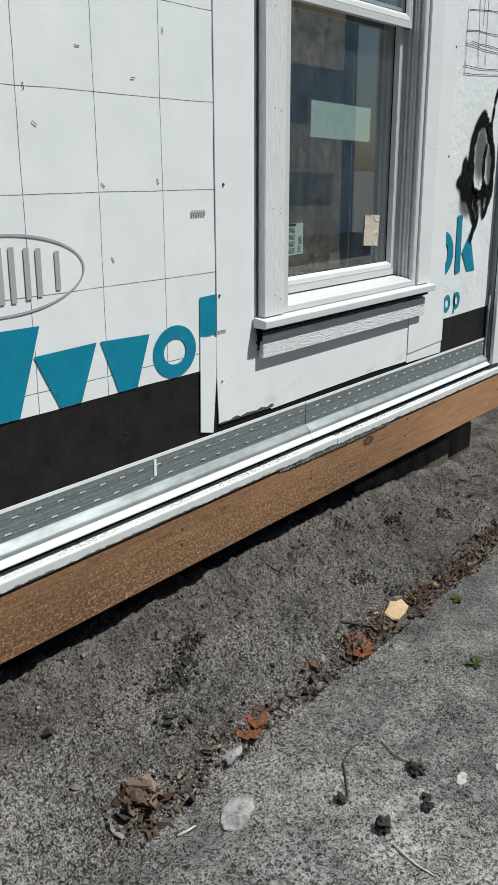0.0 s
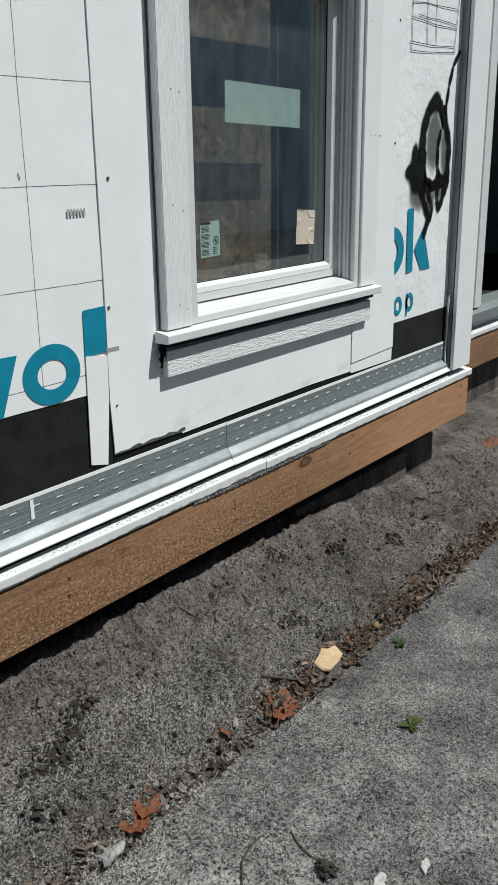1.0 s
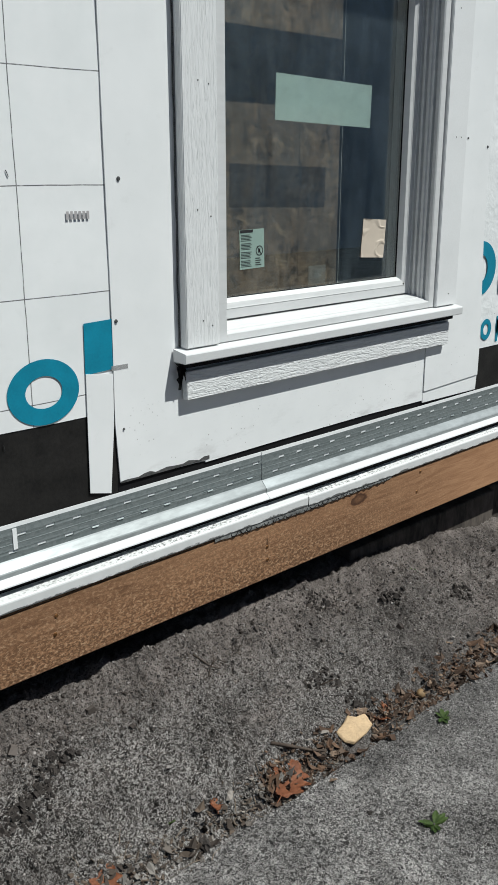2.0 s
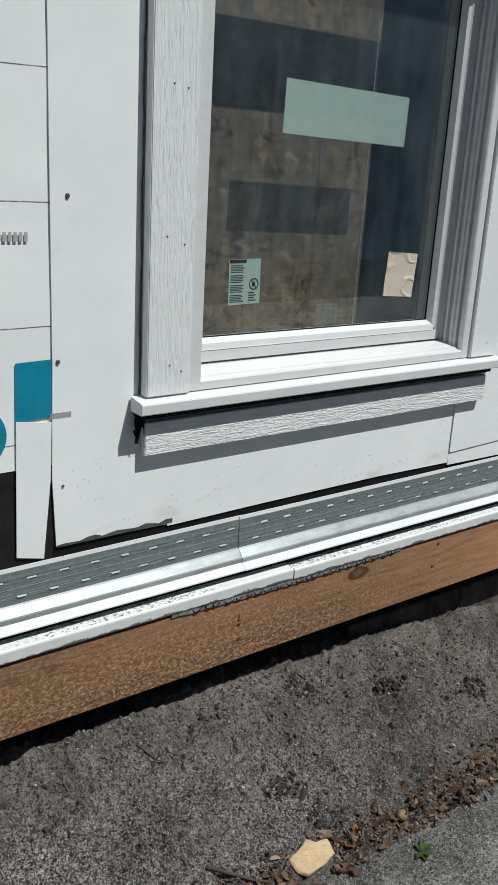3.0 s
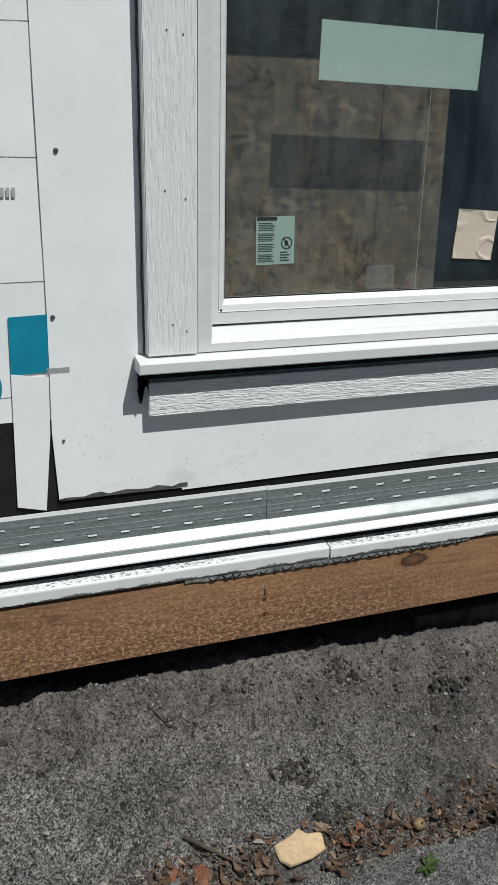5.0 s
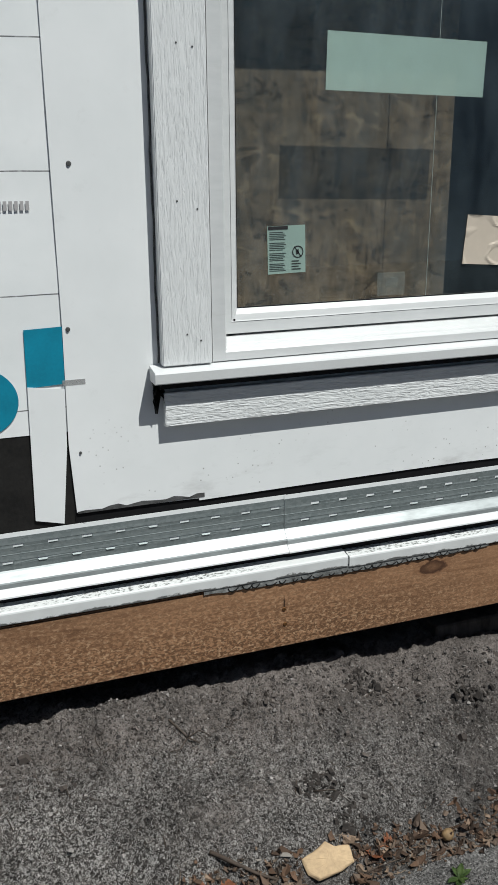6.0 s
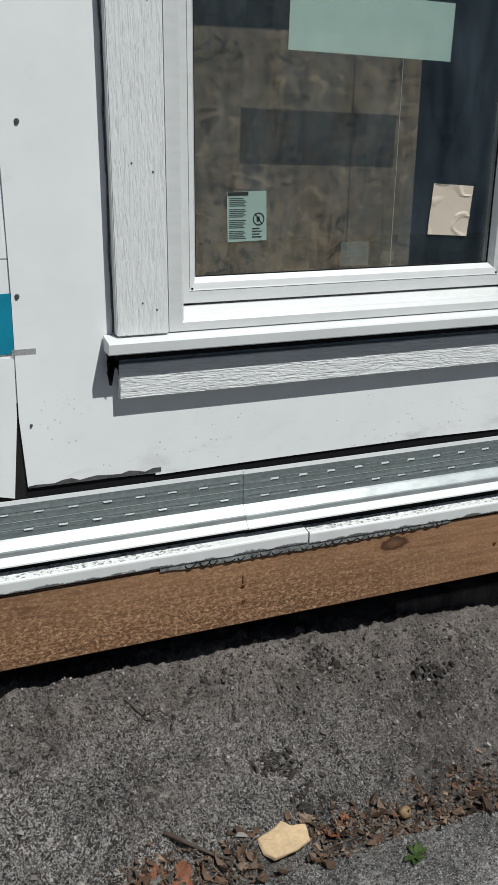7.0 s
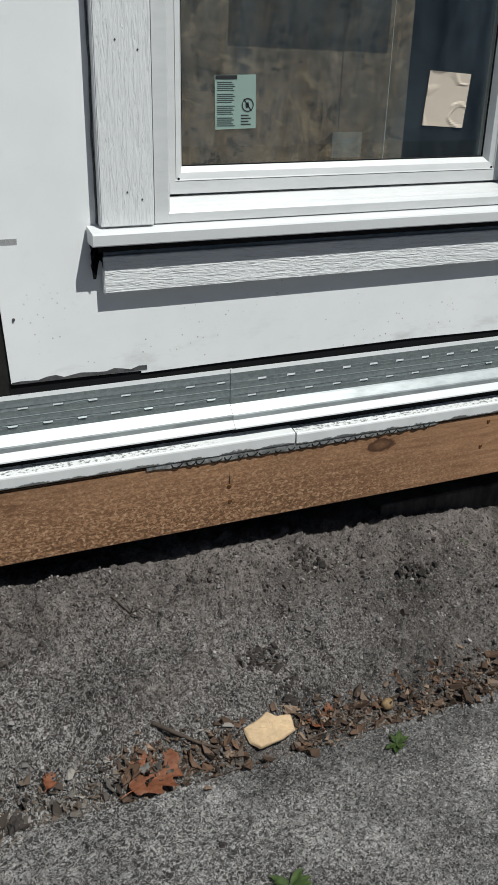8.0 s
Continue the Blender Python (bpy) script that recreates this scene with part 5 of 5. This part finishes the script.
for x, y, w, d, seed, tl in ((-0.264, -0.838, 0.022, 0.008, 3, (0, 4)), (-0.342, -0.790, 0.026, 0.012, 6, (0, 0)), (-0.285, -0.35, 0.010, 0.006, 8, (5, 0)), (1.60, -0.18, 0.010, 0.007, 9, (10, 0)), (1.92, -0.24, 0.014, 0.006, 11, (0, 8))):
    solo("paint_chip", stone_slab(x, y, w, d, 0.0065, seed, tl), M_CHIP, (x, y, top(x, y)), "pale flat chip lying on the ground", "chip", "pale chips")
bm = stone_slab(-0.700, -0.490, 0.056, 0.034, 0.0085, 21)
solo("mortar_patch", bm, M_MORTAR, (-0.700, -0.490, top(-0.700, -0.490)), "thin pale mortar smear stuck on the concrete", "mortar")
bm = stone_slab(-0.575, -0.375, 0.040, 0.022, 0.0085, 25)
solo("mortar_patch", bm, M_MORTAR, (-0.575, -0.375, top(-0.575, -0.375)), "thin pale mortar smear stuck on the concrete", "mortar")
twig([(-0.595, -0.770, 0.002), (-0.606, -0.800, 0.003), (-0.614, -0.830, 0.003), (-0.616, -0.862, 0.002)], 0.0030, M_STRAW, "pale dry straw lying on the concrete")
twig([(-0.818, -0.438, 0.003), (-0.800, -0.446, 0.005), (-0.780, -0.450, 0.003)], 0.0032, M_STRAW, "short pale straw lying at the slab edge")


def scraps(name, count, spots, size, label, material, seed):
    """Torn curled flat scraps, five-sided, as one mesh."""
    rg = random.Random(seed)
    co, faces = [], []
    at = np.array([spots(rg) for _ in range(count)])
    for (x, y), z in zip(at.tolist(), ground_height(at[:, 0], at[:, 1]).tolist()):
        if on_stone(x, y):
            continue
        s = size * math.exp(rg.gauss(0, 0.5))
        e = Euler((rg.uniform(-0.8, 0.8), rg.uniform(-0.8, 0.8), rg.uniform(0, 6.28))).to_matrix()
        c = Vector((x, y, z + s * 0.38))
        base, k = len(co), rg.choice((5, 6, 7))
        for lay in (0.0006, -0.0003):
            for i in range(k):
                a = 6.2832 * i / k
                r = s * (0.35 + 0.65 * ((math.sin(i * 12.9898 + base) * 43758.5453) % 1.0))
                q = Vector((r * math.cos(a), 0.55 * r * math.sin(a), 0.5 * r * r / s * math.cos(2 * a) + lay))
                co.append(c + e @ q)
        faces.append([base + i for i in range(k)])
        faces.append([base + k + i for i in reversed(range(k))])
        faces += [[base + i, base + k + i, base + k + (i + 1) % k, base + (i + 1) % k] for i in range(k)]
    me = bpy.data.meshes.new(name)
    me.from_pydata(co, [], faces)
    me.materials.append(material)
    tagged(new(name, me), label, "debris", kind="stuff")


def litter(name, count, spots, size, label, material, seed, flat=0.5):
    """Loose scraps strewn by the spot function, as one mesh."""
    rg = random.Random(seed)
    co, faces = [], []
    at = np.array([spots(rg) for _ in range(count)])
    for (x, y), z in zip(at.tolist(), ground_height(at[:, 0], at[:, 1]).tolist()):
        if on_stone(x, y):
            continue
        s = size * math.exp(rg.gauss(0, 0.35))
        e = Euler((rg.uniform(-0.6, 0.6), rg.uniform(-0.6, 0.6), rg.uniform(0, 6.28))).to_matrix()
        c = Vector((x, y, z + s * flat * 0.2))
        base = len(co)
        a, b, h = s * rg.uniform(0.7, 1.3), s * rg.uniform(0.35, 0.9), s * flat * rg.uniform(0.3, 1.0)
        for p in ((-a, -b, -h), (a, -b * 0.8, -h), (a * 0.8, b, -h), (-a * 0.9, b * 0.7, -h), (-a * 0.7, -b * 0.7, h), (a * 0.75, -b * 0.5, h), (a * 0.5, b * 0.7, h), (-a * 0.6, b * 0.5, h)):
            co.append(c + e @ (Vector(p) * 0.5))
        faces += [[base + i for i in f] for f in ((3, 2, 1, 0), (4, 5, 6, 7), (0, 1, 5, 4), (1, 2, 6, 5), (2, 3, 7, 6), (3, 0, 4, 7))]
    me = bpy.data.meshes.new(name)
    me.from_pydata(co, [], faces)
    me.materials.append(material)
    tagged(new(name, me), label, "debris", kind="stuff")


litter("litter", 1500, lambda r: ((lambda x: (x, -0.364 - 0.008 * math.sin(x * 3) + r.gauss(0, 0.014)))(r.uniform(-0.95, 1.4))), 0.0075, "brown leaf scraps and bark chips along the slab edge", M_LITTER, 1, 0.35)
scraps("leaf_scraps", 2400, lambda r: ((lambda x: (x, -0.358 - 0.008 * math.sin(x * 3) + r.gauss(0, 0.018)))(r.uniform(-0.1, 1.3))), 0.0072, "brown broken leaf litter along the slab edge", M_SCRAP, 2)
scraps("pale_scraps", 1100, lambda r: ((lambda x: (x, -0.362 + r.gauss(0, 0.015)))(r.uniform(-0.9, 0.1))), 0.0062, "pale grey leaf scraps along the slab edge", M_LITTER, 8)
scraps("crumpled_leaves", 90, lambda r: (-0.815 + r.gauss(0, 0.024), -0.352 + r.gauss(0, 0.016)), 0.014, "small pile of crumpled brown leaves on the slab edge", M_SCRAP, 31)
litter("grit", 17000, lambda r: (r.uniform(-0.95, 1.5), r.uniform(-0.37, -0.005)), 0.0036, "loose grey grit and crumbs over the dirt", M_GRITBITS, 3, 0.8)
litter("pale_grit", 5000, lambda r: (r.uniform(-0.95, 1.2), r.uniform(-1.0, -0.36)), 0.0022, "pale grit scattered over the concrete", M_GRITBITS, 4, 0.7)
litter("dirt_crumbs", 3600, lambda r: ((lambda x: (x, -0.005 - abs(r.gauss(0, 0.06 + 0.16 * min(1.0, max(0.0, x - 0.3))))))(r.uniform(-0.95, 2.1))), 0.0042, "dark brown soil crumbs below the beam", M_SOILBITS, 6, 0.8)
litter("soil_lumps", 60, lambda r: ((lambda x: (x, -0.02 - abs(r.gauss(0, 0.10))))(r.uniform(-0.9, 2.0))), 0.013, "larger brown soil lumps on the bank", M_SOILBITS, 9, 0.7)

CLUSTERS = ((0.219, -0.225), (0.255, -0.30), (0.395, -0.035), (0.62, -0.10), (-0.46, -0.150), (-0.425, -0.130), (-0.385, -0.115), (-0.50, -0.17), (-0.56, -0.165), (-0.62, -0.25), (0.82, -0.19))
litter("crumbled_soil", 620, lambda r: ((lambda c: (c[0] + r.gauss(0, 0.022), c[1] + r.gauss(0, 0.016)))(r.choice(CLUSTERS))), 0.0085, "small heaps of dark crumbled soil on the bank", M_CLOD, 12, 0.8)


def stalks(name, count, spots, length, radius, label, material, seed):
    """Thin bent dry stalks strewn by the spot function, as one mesh."""
    rg = random.Random(seed)
    co, faces = [], []
    for _ in range(count):
        x, y = spots(rg)
        ln, a, bend = length * math.exp(rg.gauss(0, 0.45)), rg.uniform(0, 6.28), rg.uniform(-0.5, 0.5)
        base, rows = len(co), 4
        px, py = x, y
        for i in range(rows):
            r = radius * (1.0 - 0.18 * i)
            d = a + bend * i
            side = Vector((-math.sin(d), math.cos(d), 0))
            c = Vector((px, py, top(px, py) + radius * 0.8 + rg.uniform(0, 0.003)))
            co += [c + side * r, c + Vector((0, 0, r)), c - side * r, c - Vector((0, 0, r))]
            px, py = px + math.cos(d) * ln / rows, py + math.sin(d) * ln / rows
        for i in range(rows - 1):
            for j in range(4):
                p, q = base + i * 4 + j, base + i * 4 + (j + 1) % 4
                faces.append((p, q, q + 4, p + 4))
        faces += [(base + 3, base + 2, base + 1, base), tuple(base + (rows - 1) * 4 + j for j in range(4))]
    me = bpy.data.meshes.new(name)
    me.from_pydata(co, [], faces)
    me.materials.append(material)
    tagged(new(name, me), label, "debris", kind="stuff")


stalks("dry_stalks", 170, lambda r: ((lambda x: (x + 0.11 if 0.09 < x < 0.24 else x, -0.36 + r.gauss(0, 0.022)))(r.uniform(-0.9, 1.3))), 0.030, 0.0010, "thin brown stalks tangled in the litter line", M_TWIGPALE, 21)
stalks("dark_rootlets", 150, lambda r: (r.uniform(-0.9, 1.5), r.uniform(-0.33, -0.02)), 0.022, 0.0010, "thin dark rootlets lying on the dirt", M_TWIG, 22)
